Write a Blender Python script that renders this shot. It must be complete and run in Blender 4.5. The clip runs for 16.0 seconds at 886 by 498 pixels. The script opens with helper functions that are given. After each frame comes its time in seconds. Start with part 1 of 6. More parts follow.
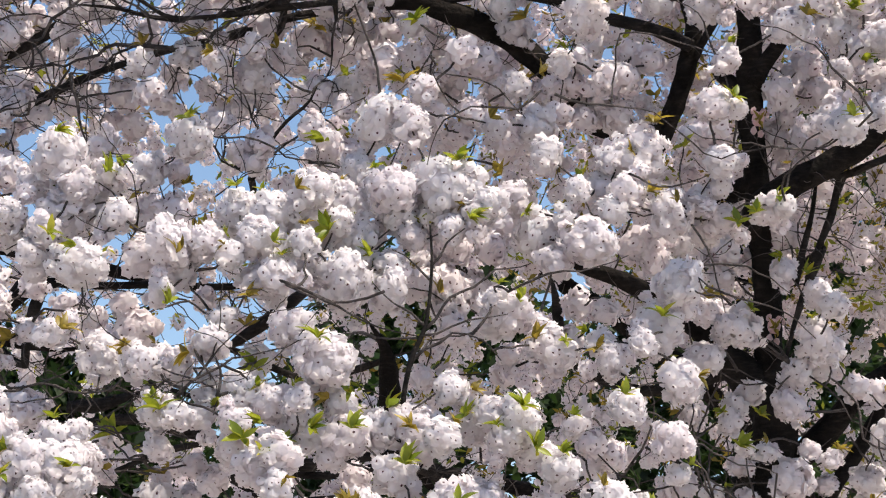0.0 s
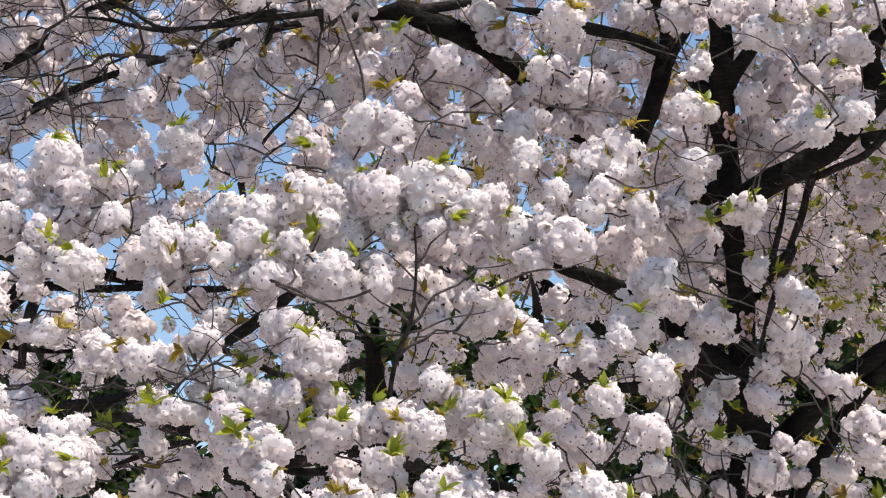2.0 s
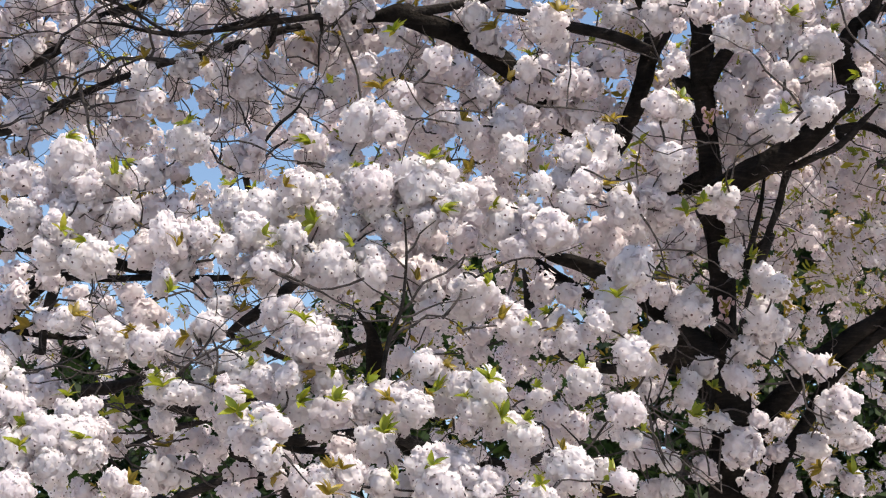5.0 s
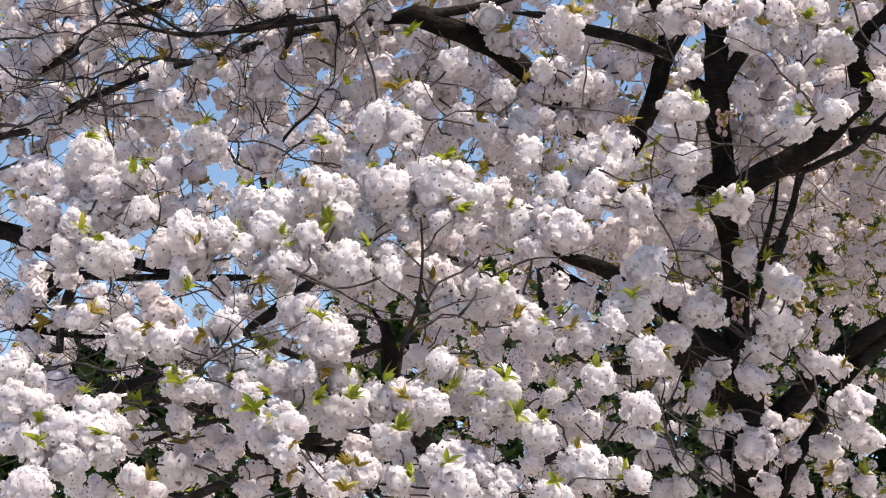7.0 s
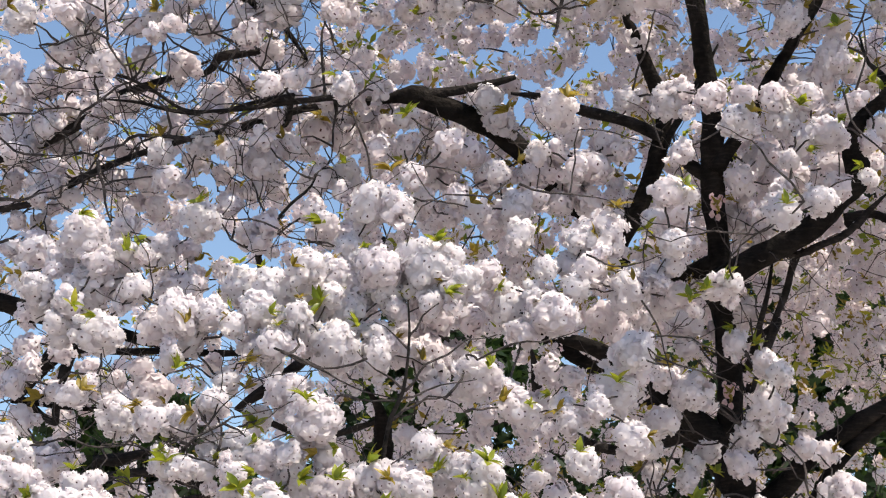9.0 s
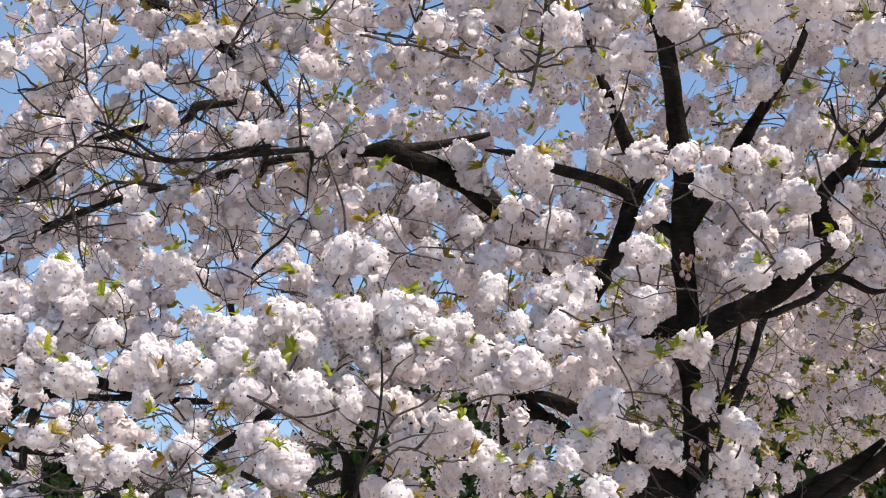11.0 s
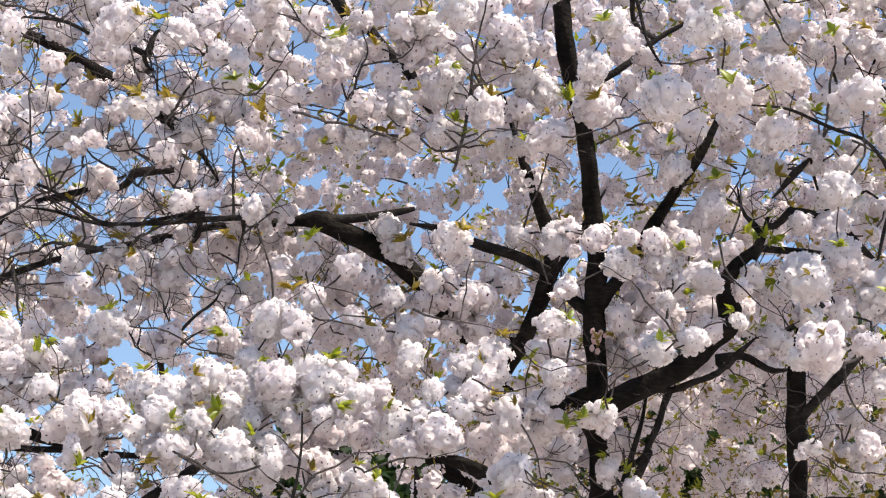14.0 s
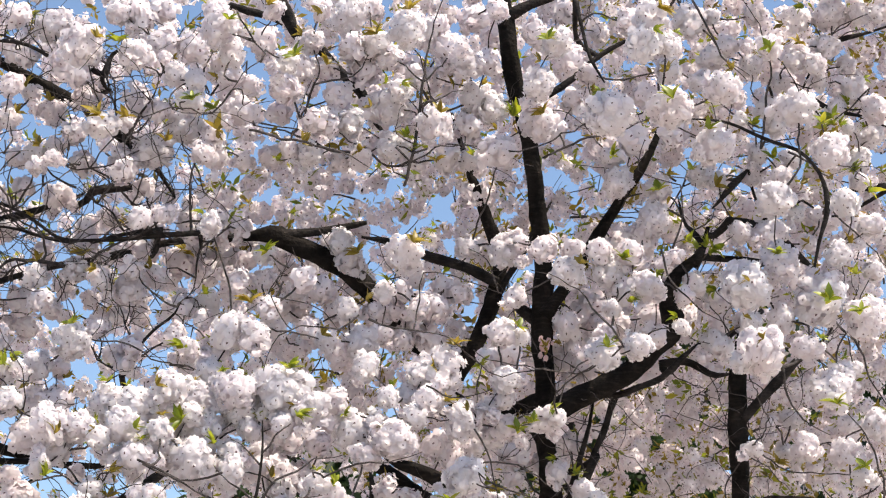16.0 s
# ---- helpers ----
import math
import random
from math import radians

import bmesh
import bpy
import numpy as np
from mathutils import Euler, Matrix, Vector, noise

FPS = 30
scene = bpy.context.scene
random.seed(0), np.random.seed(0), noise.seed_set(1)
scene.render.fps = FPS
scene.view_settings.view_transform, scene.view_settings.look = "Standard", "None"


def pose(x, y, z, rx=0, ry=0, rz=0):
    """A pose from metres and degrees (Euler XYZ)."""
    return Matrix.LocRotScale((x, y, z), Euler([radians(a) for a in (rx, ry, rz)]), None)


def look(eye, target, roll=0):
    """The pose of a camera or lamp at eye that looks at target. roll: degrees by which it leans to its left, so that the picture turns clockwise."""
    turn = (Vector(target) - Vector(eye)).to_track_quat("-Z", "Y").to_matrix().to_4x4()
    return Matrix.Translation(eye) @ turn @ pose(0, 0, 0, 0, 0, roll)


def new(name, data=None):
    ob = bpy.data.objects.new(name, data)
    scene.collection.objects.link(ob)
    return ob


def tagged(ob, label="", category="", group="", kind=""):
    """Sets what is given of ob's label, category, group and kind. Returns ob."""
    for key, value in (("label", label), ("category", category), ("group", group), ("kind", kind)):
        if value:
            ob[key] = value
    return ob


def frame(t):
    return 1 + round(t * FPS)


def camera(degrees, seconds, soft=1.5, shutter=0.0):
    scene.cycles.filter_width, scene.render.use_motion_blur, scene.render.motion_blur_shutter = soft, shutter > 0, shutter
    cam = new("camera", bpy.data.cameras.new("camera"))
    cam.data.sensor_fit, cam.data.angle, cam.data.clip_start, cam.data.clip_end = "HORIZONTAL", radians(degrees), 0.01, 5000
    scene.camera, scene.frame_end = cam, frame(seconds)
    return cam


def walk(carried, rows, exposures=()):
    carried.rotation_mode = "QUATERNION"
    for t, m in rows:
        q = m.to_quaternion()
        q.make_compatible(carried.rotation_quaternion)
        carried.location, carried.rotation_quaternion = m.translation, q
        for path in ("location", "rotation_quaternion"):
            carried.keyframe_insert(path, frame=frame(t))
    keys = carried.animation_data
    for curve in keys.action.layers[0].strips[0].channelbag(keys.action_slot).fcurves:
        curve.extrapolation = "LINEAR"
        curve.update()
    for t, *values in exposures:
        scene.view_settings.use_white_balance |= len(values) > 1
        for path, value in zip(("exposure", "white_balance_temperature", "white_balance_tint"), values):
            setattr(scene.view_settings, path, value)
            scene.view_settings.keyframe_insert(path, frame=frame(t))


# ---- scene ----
# Camera and walk
cam = camera(24, 16.0, soft=1.15)
PATH = [
    (0, -0.152, 0.543, 1.779, 103.032, 0.229, -1.567),
    (0.5, -0.171, 0.551, 1.758, 103.218, 0.254, -1.889),
    (1, -0.151, 0.497, 1.735, 103.382, 0.326, -1.783),
    (1.5, -0.130, 0.444, 1.733, 103.390, 0.533, -1.638),
    (2, -0.163, 0.375, 1.709, 103.393, 0.707, -1.980),
    (2.5, -0.131, 0.300, 1.699, 103.281, 0.562, -1.778),
    (3, -0.120, 0.258, 1.666, 103.422, 0.717, -1.778),
    (5.5, -0.045, 0.044, 1.633, 102.977, 0.886, -0.760),
    (6, -0.086, 0.049, 1.620, 103.184, 0.716, -1.080),
    (6.5, -0.066, 0.043, 1.620, 103.198, 0.614, -0.707),
    (7, -0.067, 0.029, 1.617, 103.224, 0.594, -0.632),
    (7.5, -0.052, 0.013, 1.644, 103.379, 0.027, -0.509),
    (8, 0.000, 0.000, 1.650, 104.000, -0.000, 0.000),
    (8.5, 0.042, -0.014, 1.665, 104.584, -0.194, 0.286),
    (9, 0.065, -0.020, 1.674, 104.752, -0.484, 0.257),
    (11.5, 0.007, -0.076, 1.633, 106.748, -1.508, -1.504),
    (12, 0.025, -0.134, 1.638, 106.829, -1.582, -1.620),
    (12.5, 0.039, -0.204, 1.609, 107.298, -1.721, -2.330),
    (13, 0.052, -0.250, 1.590, 107.721, -2.198, -2.726),
    (13.5, 0.028, -0.302, 1.566, 108.232, -2.622, -3.384),
    (14, 0.049, -0.343, 1.571, 108.328, -2.718, -3.525),
    (14.5, 0.035, -0.385, 1.565, 108.431, -2.916, -4.299),
    (15, 0.031, -0.435, 1.550, 108.553, -3.204, -4.914),
    (15.5, -0.008, -0.460, 1.518, 108.837, -2.527, -5.265),
    (16, -0.003, -0.524, 1.492, 108.846, -1.538, -4.940),
]
walk(cam, [(t, pose(*p)) for t, *p in PATH], exposures=[(0.0, 0.33, 7050, 10), (9.0, 0.36, 7050, 10), (12.0, 0.51, 7100, 10), (16.0, 0.62, 7200, 10)])

# World, sun, exposure
SUN_HEIGHT, SUN_TURN = 61, 126          # degrees; turn is clockwise from +y
world = bpy.data.worlds.new("world")
scene.world = world
world.use_nodes = True
wn = world.node_tree.nodes
sky = wn.new("ShaderNodeTexSky")
sky.sky_type, sky.sun_disc = "NISHITA", False
sky.dust_density, sky.ozone_density, sky.altitude = 0.8, 4.0, 300
sky.sun_elevation, sky.sun_rotation = radians(SUN_HEIGHT), radians(SUN_TURN)
wn["Background"].inputs["Strength"].default_value = 0.145
world.node_tree.links.new(sky.outputs["Color"], wn["Background"].inputs["Color"])
to_sun = Vector((math.sin(radians(SUN_TURN)) * math.cos(radians(SUN_HEIGHT)),
                 math.cos(radians(SUN_TURN)) * math.cos(radians(SUN_HEIGHT)), math.sin(radians(SUN_HEIGHT))))
sun = new("sun", bpy.data.lights.new("sun", "SUN"))
sun.data.energy, sun.data.angle, sun.data.color = 4.9, radians(0.6), (1.0, 0.945, 0.875)
sun.matrix_world = look(to_sun * 40, (0, 0, 0))


# Materials
def material(name, rough=0.6):
    mat = bpy.data.materials.new(name)
    mat.use_nodes = True
    n, l = mat.node_tree.nodes, mat.node_tree.links
    b = n["Principled BSDF"]
    b.inputs["Roughness"].default_value = rough
    return mat, n, l, b


def ramp(n, l, source, stops):
    r = n.new("ShaderNodeValToRGB")
    while len(r.color_ramp.elements) < len(stops):
        r.color_ramp.elements.new(0.5)
    for e, (at, colour) in zip(r.color_ramp.elements, stops):
        e.position, e.color = at, (*colour, 1)
    l.new(source, r.inputs["Fac"])
    return r.outputs["Color"]


def noise_out(n, l, scale, detail=4.0, coords="Object"):
    tc, t = n.new("ShaderNodeTexCoord"), n.new("ShaderNodeTexNoise")
    t.inputs["Scale"].default_value, t.inputs["Detail"].default_value = scale, detail
    l.new(tc.outputs[coords], t.inputs["Vector"])
    return t.outputs["Fac"]


def see_through(mat, n, l, b, colour_out, share):
    """Thin petals and leaves let part of the light through."""
    thin, mix = n.new("ShaderNodeBsdfTranslucent"), n.new("ShaderNodeMixShader")
    l.new(colour_out, thin.inputs["Color"])
    mix.inputs["Fac"].default_value = share
    l.new(b.outputs["BSDF"], mix.inputs[1])
    l.new(thin.outputs["BSDF"], mix.inputs[2])
    l.new(mix.outputs["Shader"], n["Material Output"].inputs["Surface"])


def petal_material(name, white, blush, random_source, thin=0.64):
    mat, n, l, b = material(name, 0.55)
    b.inputs["Specular IOR Level"].default_value = 0.25
    if random_source == "object":
        r = n.new("ShaderNodeObjectInfo").outputs["Random"]
    else:
        r = n.new("ShaderNodeNewGeometry").outputs["Random Per Island"]
    tone = ramp(n, l, r, [(0.0, white), (0.55, tuple(0.6 * a + 0.4 * c for a, c in zip(white, blush))), (1.0, blush)])
    fine = ramp(n, l, noise_out(n, l, 9.0 if random_source == "object" else 60.0, 5.0), [(0.3, (0.93, 0.91, 0.92)), (0.62, (1, 1, 1))])
    mix = n.new("ShaderNodeMix")
    mix.data_type, mix.blend_type = "RGBA", "MULTIPLY"
    mix.inputs[0].default_value = 1.0
    l.new(tone, mix.inputs[6])
    l.new(fine, mix.inputs[7])
    l.new(mix.outputs[2], b.inputs["Base Color"])
    # light that comes through a petal is a little rosier than light off it
    rosy = n.new("ShaderNodeMix")
    rosy.data_type, rosy.blend_type = "RGBA", "MULTIPLY"
    rosy.inputs[0].default_value = 1.0
    rosy.inputs[7].default_value = (1.0, 0.976, 0.984, 1)
    l.new(mix.outputs[2], rosy.inputs[6])
    see_through(mat, n, l, b, rosy.outputs[2], thin)
    return mat


PETAL = petal_material("white_petal", (0.94, 0.932, 0.936), (0.932, 0.908, 0.918), "object")
# pinker petals deep in the crown; part of the tone is painted shade
PETAL_SHADED = petal_material("blush_shaded_petal", (0.92, 0.893, 0.905), (0.89, 0.825, 0.845), "island", 0.44)
# the far tree's pink is deeper, with its shade put into the colour
PETAL_FAR_SHADED = petal_material("pale_pink_shaded_petal", (0.90, 0.862, 0.876), (0.865, 0.778, 0.80), "island", 0.42)
BUD = petal_material("pink_bud", (0.92, 0.82, 0.82), (0.90, 0.70, 0.71), "island")
EYE, n, l, b = material("flower_eye", 0.7)
l.new(ramp(n, l, noise_out(n, l, 30.0), [(0.3, (0.04, 0.010, 0.020)), (0.7, (0.12, 0.04, 0.05))]), b.inputs["Base Color"])


def leaf_material(name, dark, light, warm):
    mat, n, l, b = material(name, 0.42)
    r = n.new("ShaderNodeNewGeometry").outputs["Random Per Island"]
    c = ramp(n, l, r, [(0.0, dark), (0.6, light), (1.0, warm)])
    veins = ramp(n, l, noise_out(n, l, 6.0, 6.0), [(0.3, (0.75, 0.78, 0.7)), (0.65, (1, 1, 1))])
    mix = n.new("ShaderNodeMix")
    mix.data_type, mix.blend_type = "RGBA", "MULTIPLY"
    mix.inputs[0].default_value = 1.0
    l.new(c, mix.inputs[6])
    l.new(veins, mix.inputs[7])
    l.new(mix.outputs[2], b.inputs["Base Color"])
    see_through(mat, n, l, b, mix.outputs[2], 0.5)
    return mat


LEAF = leaf_material("young_green_leaf", (0.17, 0.23, 0.02), (0.36, 0.39, 0.03), (0.48, 0.43, 0.04))
BRONZE = leaf_material("young_bronze_leaf", (0.20, 0.16, 0.03), (0.38, 0.27, 0.04), (0.46, 0.34, 0.045))
DARK_LEAF = leaf_material("evergreen_leaf", (0.012, 0.03, 0.008), (0.03, 0.06, 0.016), (0.05, 0.085, 0.02))


def bark_material(name, dark, light, scale, gloss, relief):
    mat, n, l, b = material(name, 0.85)
    b.inputs["Specular IOR Level"].default_value = gloss
    big, small = noise_out(n, l, scale, 8.0), noise_out(n, l, scale * 5.5, 6.0)
    # cherry bark cracks into short bands round the stem
    tc, squash, bands = n.new("ShaderNodeTexCoord"), n.new("ShaderNodeMapping"), n.new("ShaderNodeTexNoise")
    squash.inputs["Scale"].default_value = (1, 1, 4.5)
    bands.inputs["Scale"].default_value, bands.inputs["Detail"].default_value = scale * 2.2, 5.0
    l.new(tc.outputs["Object"], squash.inputs["Vector"])
    l.new(squash.outputs["Vector"], bands.inputs["Vector"])
    pale = ramp(n, l, bands.outputs["Fac"], [(0.5, (1, 1, 1)), (0.66, (1.9, 1.85, 1.8))])
    mix = n.new("ShaderNodeMix")
    mix.data_type, mix.blend_type = "RGBA", "MULTIPLY"
    mix.inputs[0].default_value = 1.0
    l.new(ramp(n, l, big, [(0.32, dark), (0.72, light)]), mix.inputs[6])
    l.new(pale, mix.inputs[7])
    l.new(mix.outputs[2], b.inputs["Base Color"])
    bump = n.new("ShaderNodeBump")
    bump.inputs["Strength"].default_value, bump.inputs["Distance"].default_value = relief, 0.012
    l.new(small, bump.inputs["Height"])
    l.new(bump.outputs["Normal"], b.inputs["Normal"])
    return mat


# dark bark taken down to almost black, the crown's shade put into it
SHADED_BARK = bark_material("dark_shaded_bark", (0.0038, 0.0034, 0.0031), (0.020, 0.0167, 0.0148), 14.0, 0.08, 0.8)
# limb and twig tones are paler, partly younger bark, partly painted sunlight
LIT_LIMB_BARK = bark_material("brown_lit_limb_bark", (0.006, 0.0053, 0.005), (0.034, 0.029, 0.027), 22.0, 0.15, 0.8)
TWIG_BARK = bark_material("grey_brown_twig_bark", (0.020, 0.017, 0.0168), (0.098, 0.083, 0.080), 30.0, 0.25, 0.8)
# unseen ground, kept pale so that it bounces light onto the undersides
BOUNCE_GROUND, n, l, b = material("pale_bounce_ground", 0.95)
l.new(ramp(n, l, noise_out(n, l, 2.3, 12.0), [(0.3, (0.30, 0.26, 0.22)), (0.55, (0.42, 0.37, 0.33)), (0.7, (0.62, 0.54, 0.53))]), b.inputs["Base Color"])


# Mesh helpers
def mesh(name, verts, faces, mats, index=None, smooth=True, normals=None):
    me = bpy.data.meshes.new(name)
    me.from_pydata(verts, [], faces)
    for m in mats:
        me.materials.append(m)
    if index is not None:
        me.polygons.foreach_set("material_index", np.asarray(index, dtype=np.int32))
    if smooth:
        me.polygons.foreach_set("use_smooth", np.ones(len(me.polygons), dtype=bool))
    me.update()
    if normals is not None:
        me.normals_split_custom_set_from_vertices(normals)
    return me


def part(name, me, parent, label="", m=None, kind=""):
    ob = new(name, me)
    ob.parent = parent
    ob.matrix_parent_inverse = parent.matrix_basis.inverted() if parent.parent is None else Matrix()
    if m is not None:
        ob.matrix_basis = m
    return tagged(ob, label=label, kind=kind)


class Heap:
    """Collects copies of small shapes for one joined mesh."""

    def __init__(self):
        self.v, self.f, self.i, self.n, self.soft = [], [], [], 0, []

    def add(self, verts, faces, index, normals=None):
        self.v.append(np.asarray(verts, dtype=float))
        self.soft.append(np.zeros((len(verts), 3)) if normals is None else normals)
        self.f.extend([tuple(k + self.n for k in f) for f in faces])
        self.i.extend(index)
        self.n += len(verts)

    def mesh(self, name, mats):
        soft = np.concatenate(self.soft)
        return mesh(name, np.concatenate(self.v).tolist(), self.f, mats, self.i, normals=soft.tolist() if soft.any() else None)

    def add_ball(self, shape, spin, size, place):
        v, f, i, soft = shape
        self.add(turned(v, spin, size, place), f, i, turned(soft, spin, 1, (0, 0, 0)))


def turned(verts, spin, size, place):
    return (np.asarray(verts) @ np.array(spin.to_matrix()).T) * size + np.asarray(place)


def any_spin(rng):
    return Euler([rng.uniform(0, 6.28) for _ in range(3)])


# Limbs
def smooth_path(points, step):
    """A rounded line through points (x, y, z, radius)."""
    p = np.array(points, dtype=float)
    p = np.vstack([2 * p[0] - p[1], p, 2 * p[-1] - p[-2]])
    gap = np.linalg.norm(np.diff(p[:, :3], axis=0), axis=1) + 1e-9
    slope = np.diff(p, axis=0) / gap[:, None]
    # the way at each point: the mean of both sides, by the other side's length
    way = (slope[:-1] * gap[1:, None] + slope[1:] * gap[:-1, None]) / (gap[:-1] + gap[1:])[:, None]
    out = []
    for k in range(1, len(p) - 2):
        b, c, g = p[k], p[k + 1], gap[k]
        m, q = way[k - 1] * g, way[k] * g
        for s in np.linspace(0, 1, max(2, int(g / step)), endpoint=False):
            out.append(b + m * s + (3 * (c - b) - 2 * m - q) * s * s + (2 * (b - c) + m + q) * s ** 3)
    out.append(p[-2])
    return np.array(out)


def tube(path, sides, rough, rng):
    """A round limb along a path, knobbly by a share of its radius."""
    verts, faces = [], []
    ahead = np.gradient(path[:, :3], axis=0)
    ahead /= np.linalg.norm(ahead, axis=1)[:, None] + 1e-9
    side = np.cross(ahead[0], (0.31, 0.83, 0.47))
    off = rng.uniform(0, 50)
    for k, (q, w) in enumerate(zip(path, ahead)):
        side = side - w * np.dot(side, w)
        side /= np.linalg.norm(side) + 1e-9
        up = np.cross(w, side)
        for j in range(sides):
            a = 2 * math.pi * j / sides
            way = side * math.cos(a) + up * math.sin(a)
            r = max(q[3], 0.0012)
            if rough:
                r *= 1 + rough * noise.noise(Vector(q[:3] * 11 + way * 0.9 + off)) + 0.5 * rough * noise.noise(Vector(q[:3] * 38 + way * 1.7 + off))
            verts.append(q[:3] + way * r)
        if k:
            s = (k - 1) * sides
            faces += [(s + j, s + (j + 1) % sides, s + sides + (j + 1) % sides, s + sides + j) for j in range(sides)]
    last = len(verts) - sides
    faces += [tuple(range(sides - 1, -1, -1)), tuple(range(last, last + sides))]
    return verts, faces


def gnarled(path, amount):
    """The same line with small kinks, its ends where they were."""
    out = np.array(path)
    hold = np.sin(np.linspace(0, math.pi, len(out))) ** 0.5
    for k, q in enumerate(out):
        a, b = Vector(q[:3]) * 17, Vector(q[:3]) * 45
        q[:3] += hold[k] * amount * (np.array(noise.noise_vector(a)) + 0.45 * np.array(noise.noise_vector(b)))
    return out


def wild_twig(foot, way, length, r, rng):
    """A thin twig that wanders and hooks: points (x, y, z, radius)."""
    step, p, way = length / 7, np.array(foot[:3]), np.array(way) / np.linalg.norm(way)
    curl = np.array([rng.gauss(0, 0.17), rng.gauss(0, 0.08), rng.gauss(0.02, 0.17)])
    rows = [(*p, r * 1.4)]
    for k in range(7):
        way = way + curl + np.array([rng.gauss(0, 0.24) for _ in range(3)])
        way /= np.linalg.norm(way)
        p = p + way * step
        rows.append((*p, r * (1 - 0.1 * k)))
    return rows


limb_rng = random.Random(5)
LIMB_POINTS = {}      # points along each tree's limbs, for the twigs


def trunk(tree, points):
    path = smooth_path(points, 0.03)
    LIMB_POINTS.setdefault(tree.name, []).extend(path)
    v, f = tube(path, 18, 0.3, limb_rng)
    part("trunk", mesh("trunk", v, f, [SHADED_BARK]), tree, "dark rough trunk, almost black with painted shade")


def bough(tree, points):
    """A limb; its thick end runs back behind the blossom to the nearest limb of the tree."""
    path = smooth_path([(x, y, z, r * (0.72 if r < 0.009 else 1.0)) for x, y, z, r in points], 0.025)
    known = np.array(LIMB_POINTS[tree.name])
    if path[0][3] < path[-1][3]:
        path = path[::-1]
    root = path[0]
    gap = np.linalg.norm(known[:, :3] - root[:3], axis=1) + 3 * np.maximum(0, known[:, 2] - root[2] + 0.02)
    foot = known[np.argmin(gap)]
    reach = np.linalg.norm(foot[:3] - root[:3])
    if 0.06 < reach < (0.25 if root[3] < 0.007 else 9):
        r = min(root[3], foot[3])
        mid = (foot + root) / 2 + np.array([0, 0.45 * min(reach, 1.2), -0.08 * reach, 0])
        link = smooth_path([(*foot[:3], r), (*mid[:3], r * 0.95), (*root[:3], root[3])], 0.04)
        path = np.vstack([link[:-1], path])
    LIMB_POINTS[tree.name].extend(path)
    thick = path[:, 3].max()
    if thick < 0.0085:
        path = gnarled(path, 0.013)
        path[:, 3] *= np.linspace(1.05, 0.35, len(path))
    else:
        path = path.copy()
        path[:, 3] *= np.minimum(1.0, np.linspace(3.6, 0.6, len(path)))
    v, f = tube(path, 12 if thick > 0.012 else 7, 0.27 if thick > 0.008 else 0.12, limb_rng)
    part("bough", mesh("bough", v, f, [SHADED_BARK if thick > 0.023 else LIT_LIMB_BARK if thick > 0.008 else TWIG_BARK]), tree)


# Flowers
def skirt(rng, radius, lobes, sides, rings, lift, ruffle, droop):
    """One frilled layer of a double flower that faces +z: a wavy disc with a notched rim."""
    phase, twist = rng.uniform(0, 6.28), rng.uniform(0, 6.28)
    verts, faces = [(0.0, 0.0, lift * 0.5)], []
    for k in range(1, rings + 1):
        s = k / rings
        for j in range(sides):
            a = 2 * math.pi * (j + 0.5 * (k % 2)) / sides
            notch = 0.26 * abs(math.sin(0.5 * lobes * a + phase))
            r = radius * s * (1 + (notch - 0.1 + rng.uniform(-0.17, 0.17)) * s)
            z = lift * (0.5 + 0.5 * s) + radius * s * s * (ruffle * math.sin(lobes * a + twist) + rng.uniform(-1.0, 1.0) * ruffle - droop)
            verts.append((r * math.cos(a), r * math.sin(a), z))
    faces += [(0, 1 + j, 1 + (j + 1) % sides) for j in range(sides)]
    for k in range(1, rings):
        p, q = 1 + (k - 1) * sides, 1 + k * sides
        faces += [(p + j, q + j, q + (j + 1) % sides, p + (j + 1) % sides) for j in range(sides)]
    return verts, faces


def flower(rng, radius, layers, eye):
    """A double flower; layers: share of the radius, lobes, sides, rings, lift, ruffle, droop."""
    h = Heap()
    for share, lobes, sides, rings, lift, ruffle, droop in layers:
        r = radius * share * rng.uniform(0.92, 1.08)
        v, f = skirt(rng, r, lobes, sides, rings, lift * radius, ruffle, droop)
        h.add(v, f, [0] * len(f))
    if eye:
        s, z = eye * rng.uniform(0.75, 1.25), layers[-1][4] * radius * 0.5 + (0.3 if len(layers) > 2 else 1.0) * eye
        ex, ey, long = rng.gauss(0, 0.5) * s, rng.gauss(0, 0.5) * s, rng.uniform(0.6, 1.2)
        h.add([(ex, ey, z + 0.5 * s)] + [(ex + s * math.cos(a), ey + s * long * math.sin(a), z) for a in np.arange(6) * 1.0472], [(0, 1 + j, 1 + (j + 1) % 6) for j in range(6)] if len(layers) > 2 else [(1, 2, 4, 5)], [1] * (6 if len(layers) > 2 else 1))
    return np.concatenate(h.v), h.f, h.i


def corner_normals(v, faces):
    """Mean normal at each vertex."""
    out = np.zeros_like(v)
    for f in faces:
        n = np.cross(v[f[1]] - v[f[0]], v[f[2]] - v[f[0]])
        for k in f:
            out[k] += n
    return out / (np.linalg.norm(out, axis=1)[:, None] + 1e-12)


